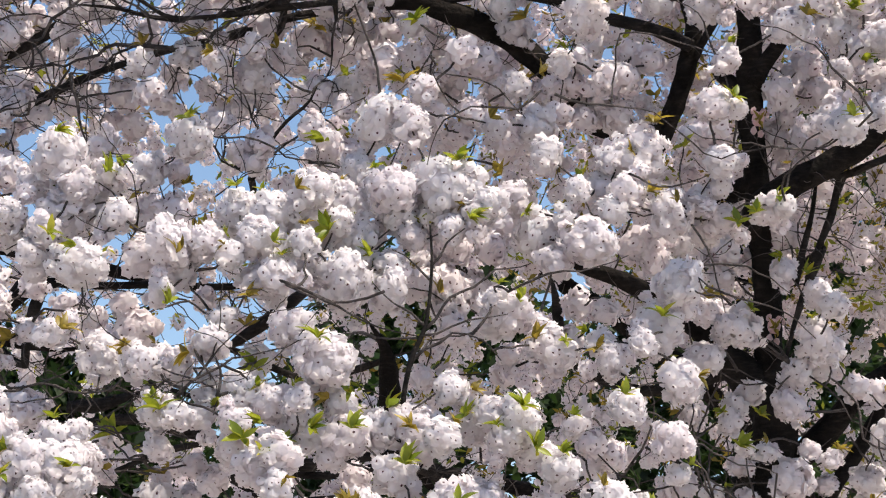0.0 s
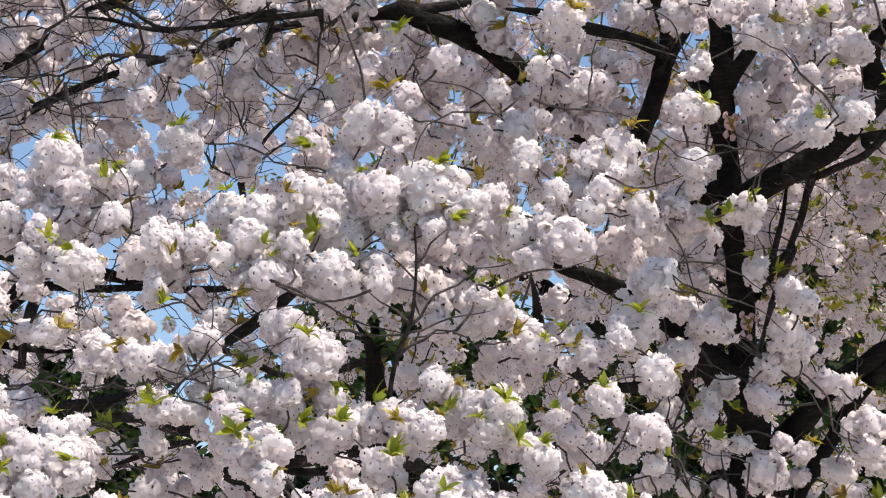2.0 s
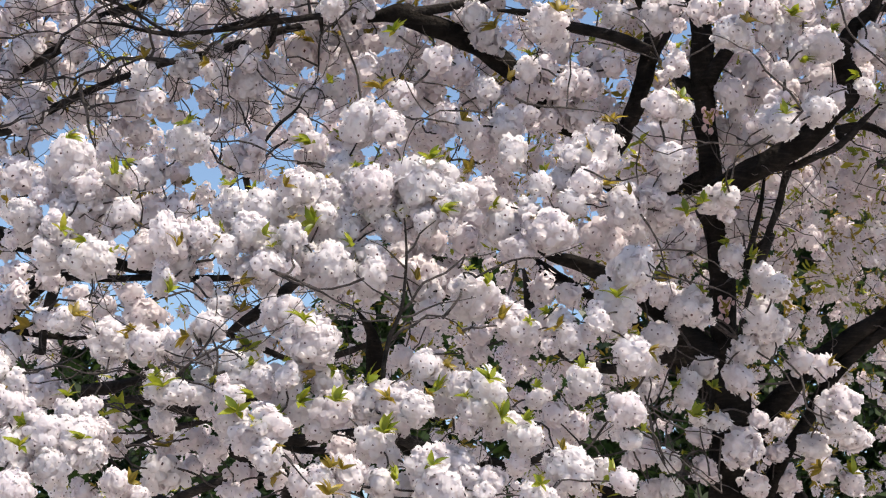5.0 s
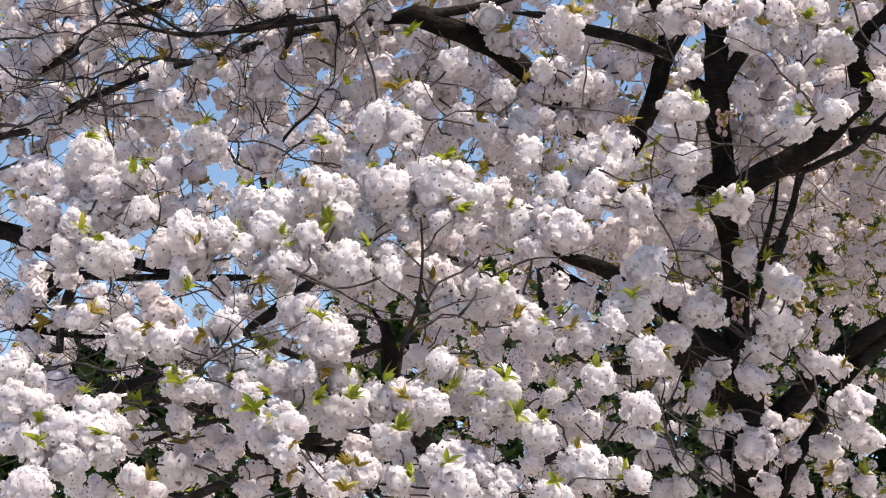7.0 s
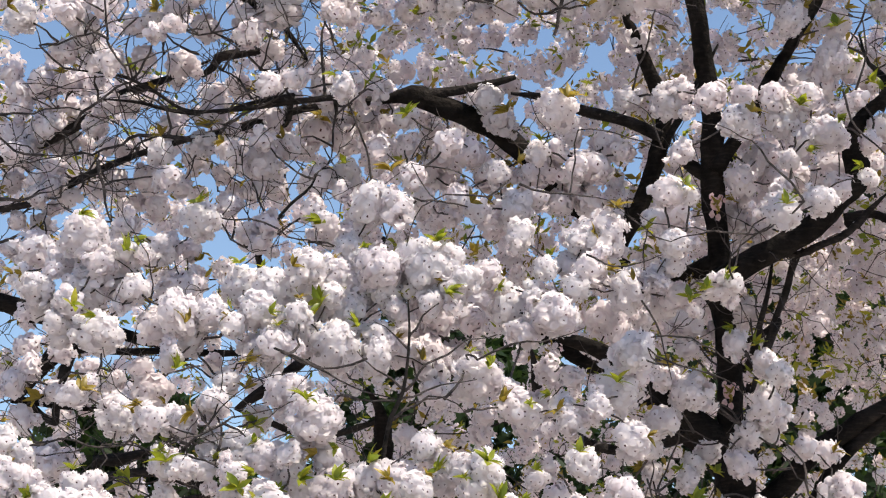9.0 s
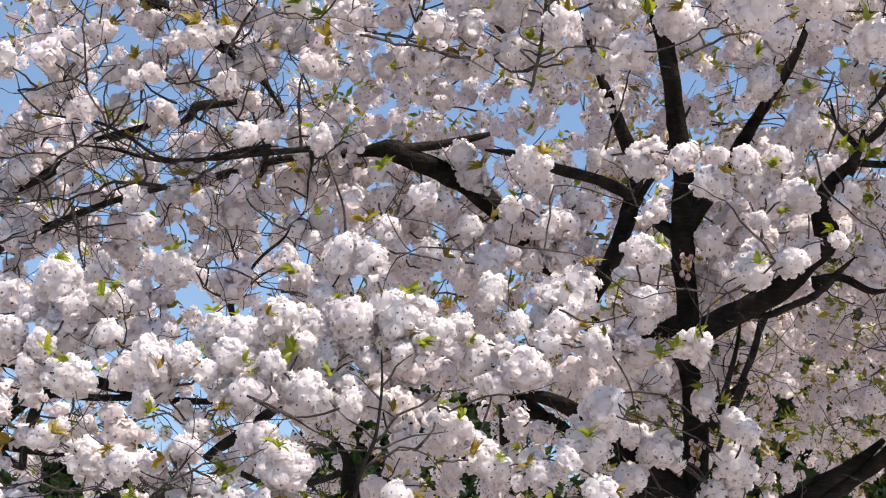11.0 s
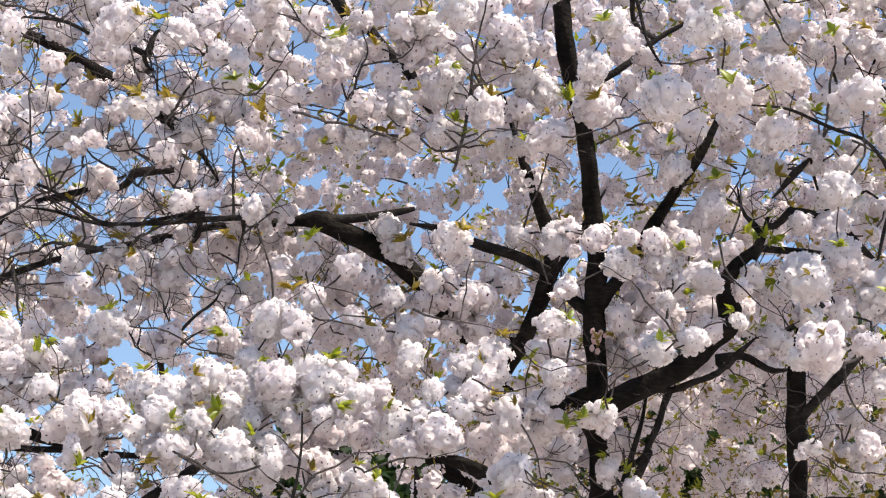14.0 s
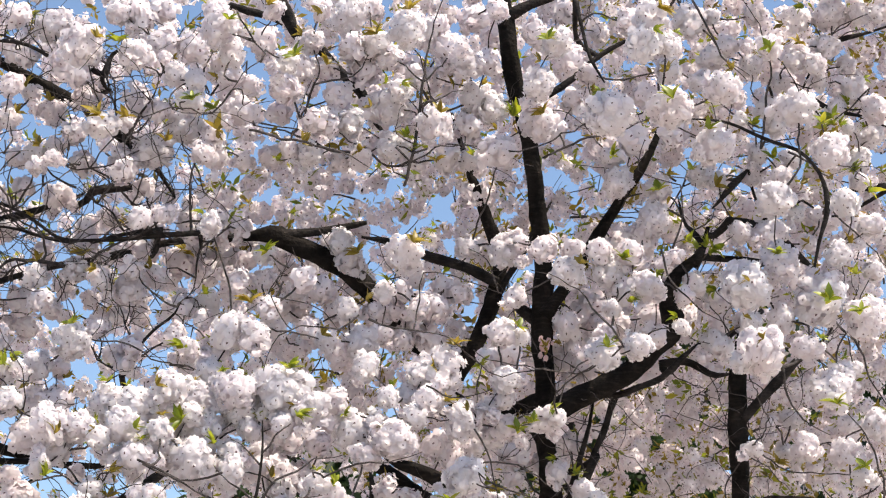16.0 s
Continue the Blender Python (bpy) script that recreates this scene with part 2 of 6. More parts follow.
def ball(rng, count, radius, layers, eyes, size_of_eye, soft_share, core=1, spread=0.34):
    """A lumpy ball of flowers about 1 across: verts, faces, slots, normals."""
    h = Heap()
    bm = bmesh.new()
    bmesh.ops.create_icosphere(bm, subdivisions=2 if core > 1 else 1, radius=spread - 0.1)
    if core:
        h.add([tuple(v.co) for v in bm.verts], [tuple(v.index for v in f.verts) for f in bm.faces], [0] * len(bm.faces))
    bm.free()
    lobes = [(Vector((rng.gauss(0, 1), rng.gauss(0, 1), rng.gauss(0, 1))).normalized(), rng.choice((-0.12, 0.03, 0.11)) + rng.uniform(-0.03, 0.03)) for _ in range(6)]
    for k in range(count):
        z = 1 - 2 * (k + 0.5) / count
        a = 2.39996 * k + rng.uniform(-0.3, 0.3)
        way = Vector((math.sqrt(1 - z * z) * math.cos(a), math.sqrt(1 - z * z) * math.sin(a), z + rng.uniform(-0.12, 0.12))).normalized()
        far = spread + sum(s * max(0, way.dot(d)) ** 4 for d, s in lobes) + rng.gauss(0, 0.05)
        v, f, i = flower(rng, radius, layers, size_of_eye if rng.random() < eyes else 0)
        q = way.to_track_quat("Z", "Y") @ Euler((rng.gauss(0, 0.38), rng.gauss(0, 0.38), rng.uniform(0, 6.28))).to_quaternion()
        h.add(turned(v, q, rng.uniform(0.88, 1.12), way * far), f, i)
    v = np.concatenate(h.v)
    faces = []
    for f in h.f:
        a, b, c = v[f[0]], v[f[1]], v[f[2]]
        faces.append(f if np.dot(np.cross(b - a, c - a), a + b + c) > 0 else f[::-1])
    outward = v / (np.linalg.norm(v, axis=1)[:, None] + 1e-9)
    soft = soft_share * outward + (1 - soft_share) * corner_normals(v, faces)
    soft /= np.linalg.norm(soft, axis=1)[:, None] + 1e-9
    return v, faces, h.i, soft


shape_rng = random.Random(11)
# layers of a flower: share of the radius, lobes, sides, rings, lift, ruffle, droop
FULL = [(1.0, 6, 12, 2, 0.0, 0.17, 0.52), (0.86, 5, 9, 2, 0.24, 0.2, 0.34), (0.58, 4, 7, 1, 0.36, 0.24, -0.1)]
HALF = [(1.0, 6, 10, 2, 0.0, 0.2, 0.5), (0.7, 4, 8, 1, 0.28, 0.22, 0.1)]
PLAIN = [(1.0, 5, 9, 1, 0.0, 0.28, 0.4), (0.6, 4, 6, 1, 0.25, 0.28, 0.1)]
SPARSE = [(1.0, 5, 7, 1, 0.0, 0.34, 0.3)]
BIG_BALLS = [ball(shape_rng, 76, 0.116, FULL, 0.68, 0.0205, 0.3, 2, 0.385) for _ in range(5)]
BALLS = [ball(shape_rng, 48, 0.143, FULL, 0.68, 0.027, 0.3, 2, 0.36) for _ in range(7)]
LITTLE_BALLS = [ball(shape_rng, 30, 0.175, FULL, 0.7, 0.036, 0.3, 2, 0.33) for _ in range(6)]
MID_BALLS = [ball(shape_rng, 30, 0.175, HALF, 0.75, 0.036, 0.3, 1, 0.33) for _ in range(5)]
SMALL_BALLS = [ball(shape_rng, 28, 0.138, SPARSE, 0.75, 0.044, 0.0, 0, 0.37) for _ in range(7)]
PLAIN_BALLS = [ball(shape_rng, 21, 0.18, PLAIN, 0.78, 0.04, 0.05, 0, 0.38) for _ in range(7)]


def ball_meshes(balls):
    return [mesh("blossom", v.tolist(), f, [PETAL, EYE], i, normals=soft.tolist()) for v, f, i, soft in balls]


BIG_MESHES, BALL_MESHES, LITTLE_MESHES = ball_meshes(BIG_BALLS), ball_meshes(BALLS), ball_meshes(LITTLE_BALLS)


def tuft(rng):
    """Five to seven young toothed leaves from one bud, each about 1 long."""
    h = Heap()
    facing = rng.uniform(0, 6.283)
    for k in range(rng.randint(7, 11)):
        w, bend = rng.uniform(0.16, 0.25), rng.uniform(0.1, 0.8)
        size = rng.uniform(0.4, 1.0)
        rows = []
        for s, wide in ((0.0, 0.04), (0.22, 0.7), (0.45, 1.0), (0.7, 0.75), (1.0, 0.03)):
            z = -bend * s * s
            rows += [(s, -w * wide, z + 0.35 * w * wide), (s, 0, z), (s, w * wide, z + 0.35 * w * wide)]
        faces = []
        for r in range(4):
            a = 3 * r
            faces += [(a, a + 1, a + 4, a + 3), (a + 1, a + 2, a + 5, a + 4)]
        spin = Euler((rng.uniform(-0.8, 0.8), -rng.uniform(0.3, 1.5), facing + rng.gauss(0, 1.1)))
        h.add(turned(rows, spin, size, (0, 0, 0)), faces, [0] * len(faces))
    return np.concatenate(h.v), h.f, h.i


TUFTS = [tuft(shape_rng) for _ in range(6)]
TUFT_MESHES = [mesh("leaf_tuft", v.tolist(), f, [LEAF if k < 4 else BRONZE], i) for k, (v, f, i) in enumerate(TUFTS)]

def spray_of_needles(rng):
    """A small clump of simple pointed leaves, each about 1 long."""
    h = Heap()
    for k in range(9):
        w = rng.uniform(0.14, 0.22)
        h.add(turned([(0, 0, 0), (0.5, -w, 0.05), (1, 0, -0.1), (0.5, w, 0.05)], any_spin(rng), rng.uniform(0.6, 1.1), [rng.uniform(-0.4, 0.4) for _ in range(3)]), [(0, 1, 2, 3)], [0])
    return np.concatenate(h.v), h.f, h.i


FAR_TUFTS = []
for _ in range(5):
    v, f, i = spray_of_needles(shape_rng)
    FAR_TUFTS.append((v[:24], f[:6], i[:6]))
NEEDLES = [spray_of_needles(shape_rng) for _ in range(6)]

place_rng = random.Random(21)
CLUSTERS = {}         # per tree: (place, diameter, object or None)
INNER = {}            # per tree: heap of joined inner clusters


def blossoms(tree, rows):
    for x, y, z, d in rows:
        # the heavy bank of blossom in front
        d *= 1.06 if y < 5.4 and 2.62 < z < 3.15 and x < 0.35 else 1.0
        m = Matrix.LocRotScale((x, y, z), any_spin(place_rng), [d * place_rng.uniform(0.82, 1.06) for _ in range(3)])
        ob = part("blossom", place_rng.choice(BIG_MESHES if d > 0.122 else BALL_MESHES if d > 0.09 else LITTLE_MESHES), tree, m=m)
        CLUSTERS.setdefault(tree.name, []).append((np.array((x, y, z)), d, ob))


def inner_blossoms(tree, rows):
    heap = INNER.setdefault(tree.name, Heap())
    for x, y, z, d in rows:
        heap.add_ball(place_rng.choice(MID_BALLS), any_spin(place_rng), d * place_rng.uniform(1.0, 1.25), (x, y, z))
        CLUSTERS.setdefault(tree.name, []).append((np.array((x, y, z)), d, None))


def leaf_tuft(cluster, place, turn, size):
    # the leaves on the old limbs are still bronze
    old = place[0] < 0.35 and place[1] > 5.3 and place[2] > 3.2 and place_rng.random() < 0.7
    leaf = new("leaf_tuft", place_rng.choice(TUFT_MESHES[4:] if old else TUFT_MESHES))
    leaf.parent = cluster
    leaf.matrix_parent_inverse = cluster.matrix_basis.inverted()
    leaf.matrix_basis = Matrix.LocRotScale(place, turn, (size, size, size))


def small_leaves(tree, share):
    """A few smaller leaves on some of the clusters that have none yet."""
    for place, d, ob in CLUSTERS[tree.name]:
        if ob and not ob.children and place_rng.random() < share:
            out = Vector((place_rng.uniform(-0.8, 0.8), place_rng.uniform(-1.0, 0.1), place_rng.uniform(0.3, 1))).normalized()
            turn = out.to_track_quat("Z", "Y") @ Euler((0, 0, place_rng.uniform(0, 6.28))).to_quaternion()
            leaf_tuft(ob, Vector(place) + out * (0.46 * d), turn, place_rng.uniform(0.024, 0.040))


def leaves(tree, rows):
    """Leaf tufts that stand out of the nearest cluster."""
    near = [c for c in CLUSTERS[tree.name] if c[2]]
    for x, y, z in rows:
        p = np.array((x, y, z))
        place, d, ob = min(near, key=lambda c: np.linalg.norm(c[0] - p) / c[1])
        out = Vector(p - place).normalized() * 0.6 + Vector((place_rng.uniform(-0.5, 0.5), 0.0, 0.8))
        q = out.to_track_quat("Z", "Y") @ Euler((0, 0, place_rng.uniform(0, 6.28))).to_quaternion()
        s = place_rng.uniform(0.038, 0.058)
        leaf_tuft(ob, Vector(p) + Vector((0, -0.012, 0.004)), q, s)


# Ground
GROUND = 300
gv, gf = [], []
cells = np.r_[-GROUND, -120, -60, np.linspace(-30, 30, 41), 60, 120, GROUND]
for yy in cells:
    for xx in cells:
        gv.append((xx, yy, 0.0 if abs(xx) > 25 or abs(yy) > 25 else 0.05 * noise.noise(Vector((xx * 0.3, yy * 0.3, 0))) - 0.03))
for r in range(len(cells) - 1):
    for c in range(len(cells) - 1):
        a = r * len(cells) + c
        gf.append((a, a + 1, a + 1 + len(cells), a + len(cells)))
tagged(new("ground", mesh("ground", gv, gf, [BOUNCE_GROUND])), "pale sandy park ground out of view, made bright to bounce light upward", "ground", kind="structure")

# The cherry trees
tree_a = tagged(new("cherry_tree"), "old cherry tree in full white double blossom with dark trunk", "tree", "cherry trees")
tree_a.location = (0.922, 6.074, 0)
tree_b = tagged(new("cherry_tree"), "slender cherry tree in white double blossom beside the old one", "tree", "cherry trees")
tree_b.location = (1.506, 5.979, 0)
# main stem and boughs: points (x, y, z, radius)
trunk(tree_a, [(0.922, 6.074, 0, 0.1168), (0.912, 6.054, 0.25, 0.0806), (0.892, 6.004, 1.2, 0.0667), (0.868, 5.963, 2.5, 0.057), (0.866, 5.958, 2.68, 0.042), (0.864, 5.954, 2.849, 0.0375), (0.851, 5.921, 2.979, 0.0345), (0.838, 5.883, 3.135, 0.033), (0.815, 5.83, 3.343, 0.0325), (0.809, 5.796, 3.483, 0.038), (0.808, 5.769, 3.589, 0.0308), (0.789, 5.734, 3.729, 0.029), (0.762, 5.69, 3.905, 0.0272), (0.739, 5.662, 4.02, 0.0273), (0.703, 5.636, 4.124, 0.0309), (0.674, 5.607, 4.239, 0.0292), (0.65, 5.576, 4.363, 0.0274), (0.626, 5.545, 4.488, 0.0238)])
bough(tree_a, [(0.653, 5.572, 4.381, 0.0201), (0.73, 5.561, 4.426, 0.0165), (0.821, 5.552, 4.46, 0.011)])
bough(tree_a, [(0.704, 5.61, 4.104, 0.0199), (0.776, 5.605, 4.122, 0.0145), (0.847, 5.594, 4.165, 0.0109), (0.953, 5.571, 4.261, 0.0091), (1.079, 5.551, 4.34, 0.0064)])
bough(tree_a, [(0.81, 5.775, 3.44, 0.0252), (0.875, 5.753, 3.53, 0.0216), (0.96, 5.717, 3.675, 0.0199), (1.045, 5.68, 3.821, 0.0181), (1.131, 5.644, 3.968, 0.0127), (1.18, 5.607, 4.113, 0.0082)])
bough(tree_a, [(0.521, 5.957, 3.213, 0.0273), (0.58, 5.93, 3.322, 0.0273), (0.651, 5.887, 3.494, 0.0256), (0.676, 5.854, 3.629, 0.0257), (0.627, 5.817, 3.778, 0.0202), (0.561, 5.779, 3.927, 0.0129), (0.497, 5.735, 4.104, 0.0083)])
bough(tree_a, [(0.666, 5.838, 3.565, 0.0182), (0.573, 5.828, 3.605, 0.0182), (0.444, 5.821, 3.634, 0.0164), (0.332, 5.811, 3.672, 0.0118), (0.222, 5.808, 3.684, 0.0082)])
bough(tree_a, [(0.686, 5.809, 3.556, 0.0115), (0.727, 5.791, 3.627, 0.0115), (0.778, 5.767, 3.723, 0.0099), (0.828, 5.743, 3.818, 0.0074)])
bough(tree_a, [(0.817, 5.841, 3.427, 0.0165), (0.76, 5.831, 3.467, 0.0198), (0.718, 5.825, 3.492, 0.0115)])
bough(tree_a, [(0.298, 5.83, 3.47, 0.0247), (0.224, 5.814, 3.535, 0.0346), (0.142, 5.8, 3.591, 0.0329), (0.043, 5.791, 3.628, 0.0329), (-0.072, 5.781, 3.667, 0.0296), (-0.137, 5.784, 3.657, 0.0154), (-0.203, 5.786, 3.649, 0.013), (-0.285, 5.787, 3.643, 0.0118), (-0.351, 5.79, 3.632, 0.0107)])
bough(tree_a, [(-0.179, 5.785, 3.652, 0.013), (-0.253, 5.786, 3.646, 0.0107), (-0.384, 5.791, 3.626, 0.0118), (-0.499, 5.799, 3.595, 0.013), (-0.615, 5.808, 3.561, 0.013), (-0.73, 5.813, 3.537, 0.0094), (-0.861, 5.824, 3.497, 0.0094), (-1.026, 5.84, 3.431, 0.0107), (-1.174, 5.859, 3.356, 0.0107), (-1.273, 5.864, 3.334, 0.0094), (-1.437, 5.872, 3.303, 0.0071), (-1.634, 5.883, 3.26, 0.0048)])
bough(tree_a, [(-0.063, 5.77, 3.663, 0.0175), (0.027, 5.767, 3.672, 0.0145), (0.142, 5.762, 3.694, 0.0125), (0.235, 5.755, 3.717, 0.0118)])
bough(tree_a, [(-1.865, 5.957, 3.214, 0.0182), (-1.649, 5.934, 3.309, 0.0149), (-1.45, 5.908, 3.412, 0.0124), (-1.317, 5.89, 3.483, 0.0116), (-1.184, 5.878, 3.531, 0.0133), (-1.067, 5.863, 3.591, 0.0149), (-0.951, 5.843, 3.671, 0.0166), (-0.801, 5.829, 3.729, 0.0116), (-0.668, 5.815, 3.785, 0.0075)])
bough(tree_a, [(0.821, 5.736, 3.102, 0.0368), (0.902, 5.723, 3.155, 0.0352), (0.998, 5.712, 3.201, 0.0336), (1.079, 5.698, 3.255, 0.0336), (1.16, 5.679, 3.332, 0.0304), (1.208, 5.663, 3.394, 0.0352), (1.185, 5.642, 3.48, 0.0272), (1.217, 5.623, 3.557, 0.0208), (1.282, 5.607, 3.619, 0.016), (1.306, 5.586, 3.704, 0.0096)])
bough(tree_a, [(1.095, 5.712, 3.201, 0.0112), (1.175, 5.703, 3.236, 0.0112), (1.24, 5.687, 3.301, 0.0096), (1.288, 5.675, 3.347, 0.0064)])
bough(tree_a, [(0.891, 5.972, 2.401, 0.0324), (0.948, 5.952, 2.484, 0.0308), (1.014, 5.935, 2.549, 0.034), (1.087, 5.914, 2.635, 0.0308), (1.185, 5.897, 2.702, 0.0275), (1.299, 5.88, 2.771, 0.0227), (1.397, 5.86, 2.853, 0.0146)])
bough(tree_a, [(0.939, 6.022, 2.203, 0.0243), (0.988, 5.99, 2.329, 0.0211), (1.046, 5.965, 2.431, 0.0195), (1.106, 5.943, 2.52, 0.0195), (1.182, 5.914, 2.635, 0.0211), (1.27, 5.896, 2.708, 0.0205), (1.35, 5.855, 2.765, 0.0205), (1.402, 5.8, 2.809, 0.02), (1.439, 5.745, 2.834, 0.0195), (1.492, 5.69, 2.85, 0.0185), (1.579, 5.627, 2.85, 0.016), (1.694, 5.59, 2.836, 0.012)])
bough(tree_a, [(0.885, 5.991, 2.576, 0.0589), (0.804, 5.963, 2.688, 0.0491), (0.731, 5.945, 2.76, 0.0409), (0.625, 5.919, 2.864, 0.031), (0.527, 5.908, 2.909, 0.0245), (0.446, 5.898, 2.947, 0.0212), (0.364, 5.893, 2.969, 0.0147), (0.283, 5.879, 3.025, 0.0098)])
bough(tree_a, [(0.313, 5.891, 2.728, 0.0162), (0.3, 5.871, 2.807, 0.0162), (0.291, 5.854, 2.877, 0.0129), (0.279, 5.84, 2.932, 0.0073)])
bough(tree_a, [(0.992, 5.822, 3.005, 0.0097), (0.951, 5.845, 2.912, 0.0113), (0.91, 5.876, 2.786, 0.0089), (0.893, 5.896, 2.708, 0.0081)])
bough(tree_a, [(0.918, 5.845, 2.912, 0.0113), (0.94, 5.822, 3.006, 0.0097), (0.963, 5.798, 3.1, 0.0089), (0.973, 5.779, 3.178, 0.0073)])
bough(tree_a, [(0.951, 5.841, 2.927, 0.0097), (0.984, 5.818, 3.021, 0.0089), (1.025, 5.79, 3.131, 0.0081), (1.058, 5.771, 3.209, 0.0065)])
bough(tree_a, [(-0.127, 5.118, 2.387, 0.009), (-0.117, 5.101, 2.454, 0.009), (-0.107, 5.084, 2.522, 0.0083), (-0.091, 5.068, 2.589, 0.0083), (-0.065, 5.053, 2.645, 0.0076), (-0.055, 5.037, 2.71, 0.0063), (-0.05, 5.017, 2.791, 0.0056), (-0.054, 4.999, 2.865, 0.0049)])
bough(tree_a, [(-0.137, 5.937, 2.543, 0.0275), (-0.144, 5.906, 2.669, 0.0275), (-0.151, 5.886, 2.747, 0.0162), (-0.191, 5.87, 2.81, 0.0081)])
bough(tree_a, [(-1.757, 5.877, 3.158, 0.0359), (-1.562, 5.885, 3.125, 0.0327), (-1.367, 5.895, 3.083, 0.0294), (-1.27, 5.901, 3.062, 0.0278), (-1.172, 5.908, 3.034, 0.0294), (-1.091, 5.913, 3.013, 0.0229), (-0.976, 5.916, 3.001, 0.0147), (-0.863, 5.926, 2.961, 0.018), (-0.797, 5.929, 2.948, 0.0147), (-0.716, 5.938, 2.912, 0.0074)])
bough(tree_a, [(-1.206, 5.88, 2.771, 0.0129), (-1.133, 5.861, 2.849, 0.021), (-1.076, 5.847, 2.903, 0.0242), (-1.028, 5.844, 2.914, 0.0161), (-0.931, 5.846, 2.907, 0.0105), (-0.77, 5.846, 2.909, 0.0105), (-0.642, 5.847, 2.905, 0.0105), (-0.529, 5.846, 2.907, 0.0097), (-0.416, 5.843, 2.922, 0.0073)])
bough(tree_a, [(-1.141, 5.863, 2.841, 0.0113), (-1.076, 5.841, 2.927, 0.0145), (-1.012, 5.837, 2.945, 0.0145), (-0.931, 5.838, 2.941, 0.0073)])
bough(tree_a, [(-1.086, 5.896, 2.708, 0.0113), (-1.074, 5.872, 2.802, 0.0129), (-1.048, 5.853, 2.88, 0.0145), (-1.028, 5.845, 2.911, 0.0113)])
bough(tree_a, [(-0.562, 5.885, 2.751, 0.0097), (-0.481, 5.872, 2.805, 0.0161), (-0.384, 5.854, 2.875, 0.0161), (-0.319, 5.843, 2.921, 0.0081)])
bough(tree_a, [(-0.974, 5.875, 2.547, 0.0096), (-0.862, 5.872, 2.559, 0.0128), (-0.767, 5.871, 2.562, 0.0144), (-0.671, 5.878, 2.535, 0.0176), (-0.591, 5.883, 2.514, 0.0112)])
bough(tree_a, [(-0.896, 5.909, 2.408, 0.0056), (-0.816, 5.9, 2.446, 0.008), (-0.72, 5.891, 2.481, 0.0104), (-0.608, 5.885, 2.504, 0.008), (-0.512, 5.883, 2.514, 0.0048)])
bough(tree_a, [(-0.721, 5.941, 2.282, 0.0144), (-0.633, 5.931, 2.321, 0.0144), (-0.529, 5.926, 2.343, 0.0112), (-0.385, 5.923, 2.353, 0.0112), (-0.257, 5.918, 2.372, 0.0072)])
bough(tree_a, [(-0.678, 5.957, 2.461, 0.0081), (-0.614, 5.961, 2.445, 0.0097), (-0.533, 5.967, 2.421, 0.021), (-0.469, 5.977, 2.381, 0.0194), (-0.405, 5.995, 2.31, 0.0129), (-0.373, 6.011, 2.247, 0.0097)])
bough(tree_a, [(-0.42, 5.958, 2.459, 0.0178), (-0.355, 5.959, 2.454, 0.0178), (-0.274, 5.956, 2.466, 0.0145), (-0.186, 5.953, 2.478, 0.0113), (-0.08, 5.947, 2.503, 0.0065)])
bough(tree_a, [(-0.097, 5.957, 2.464, 0.0162), (-0.032, 5.963, 2.44, 0.0194), (0.016, 5.972, 2.401, 0.0162), (0.064, 5.988, 2.337, 0.0097)])
bough(tree_a, [(0.062, 5.946, 2.26, 0.0072), (0.191, 5.929, 2.329, 0.0112), (0.287, 5.918, 2.375, 0.0128), (0.368, 5.906, 2.421, 0.0072)])
bough(tree_a, [(-0.967, 5.922, 2.605, 0.0145), (-0.886, 5.921, 2.609, 0.0177), (-0.83, 5.917, 2.624, 0.0113), (-0.773, 5.912, 2.643, 0.0065)])
bough(tree_a, [(0.448, 5.91, 2.405, 0.0056), (0.497, 5.895, 2.466, 0.0072), (0.545, 5.872, 2.559, 0.0056), (0.514, 5.84, 2.684, 0.004)])
bough(tree_a, [(0.671, 6.03, 2.419, 0.0057), (0.672, 6.014, 2.482, 0.0065), (0.656, 5.998, 2.546, 0.0049)])
bough(tree_a, [(-1.816, 5.661, 4.276, 0.0269), (-1.552, 5.661, 4.275, 0.0233), (-1.321, 5.666, 4.253, 0.0198), (-1.141, 5.675, 4.22, 0.0162), (-0.959, 5.688, 4.168, 0.0162), (-0.849, 5.7, 4.118, 0.0199), (-0.72, 5.714, 4.062, 0.0199), (-0.665, 5.719, 4.043, 0.0163), (-0.589, 5.735, 3.977, 0.0181), (-0.533, 5.746, 3.936, 0.0163), (-0.457, 5.76, 3.878, 0.0127), (-0.379, 5.785, 3.776, 0.0081)])
bough(tree_a, [(-0.68, 5.69, 4.031, 0.0144), (-0.624, 5.665, 4.131, 0.0126), (-0.601, 5.647, 4.203, 0.0081), (-0.549, 5.64, 4.233, 0.0045)])
bough(tree_a, [(-1.206, 5.521, 4.213, 0.007), (-0.978, 5.526, 4.192, 0.0071), (-0.854, 5.533, 4.165, 0.008), (-0.746, 5.544, 4.119, 0.0088), (-0.612, 5.553, 4.083, 0.008), (-0.571, 5.576, 3.99, 0.008), (-0.513, 5.601, 3.889, 0.0071), (-0.437, 5.624, 3.799, 0.0053)])
bough(tree_a, [(-0.233, 5.604, 4.377, 0.0109), (-0.178, 5.608, 4.362, 0.0127), (-0.123, 5.611, 4.351, 0.0109), (-0.067, 5.617, 4.324, 0.0055)])
bough(tree_a, [(-0.111, 5.613, 4.469, 0.0183), (-0.061, 5.634, 4.383, 0.0219), (-0.021, 5.652, 4.313, 0.0183), (0.064, 5.665, 4.261, 0.0164), (0.132, 5.681, 4.196, 0.0146), (0.199, 5.695, 4.137, 0.0164), (0.235, 5.713, 4.068, 0.0128), (0.298, 5.732, 3.991, 0.0073)])
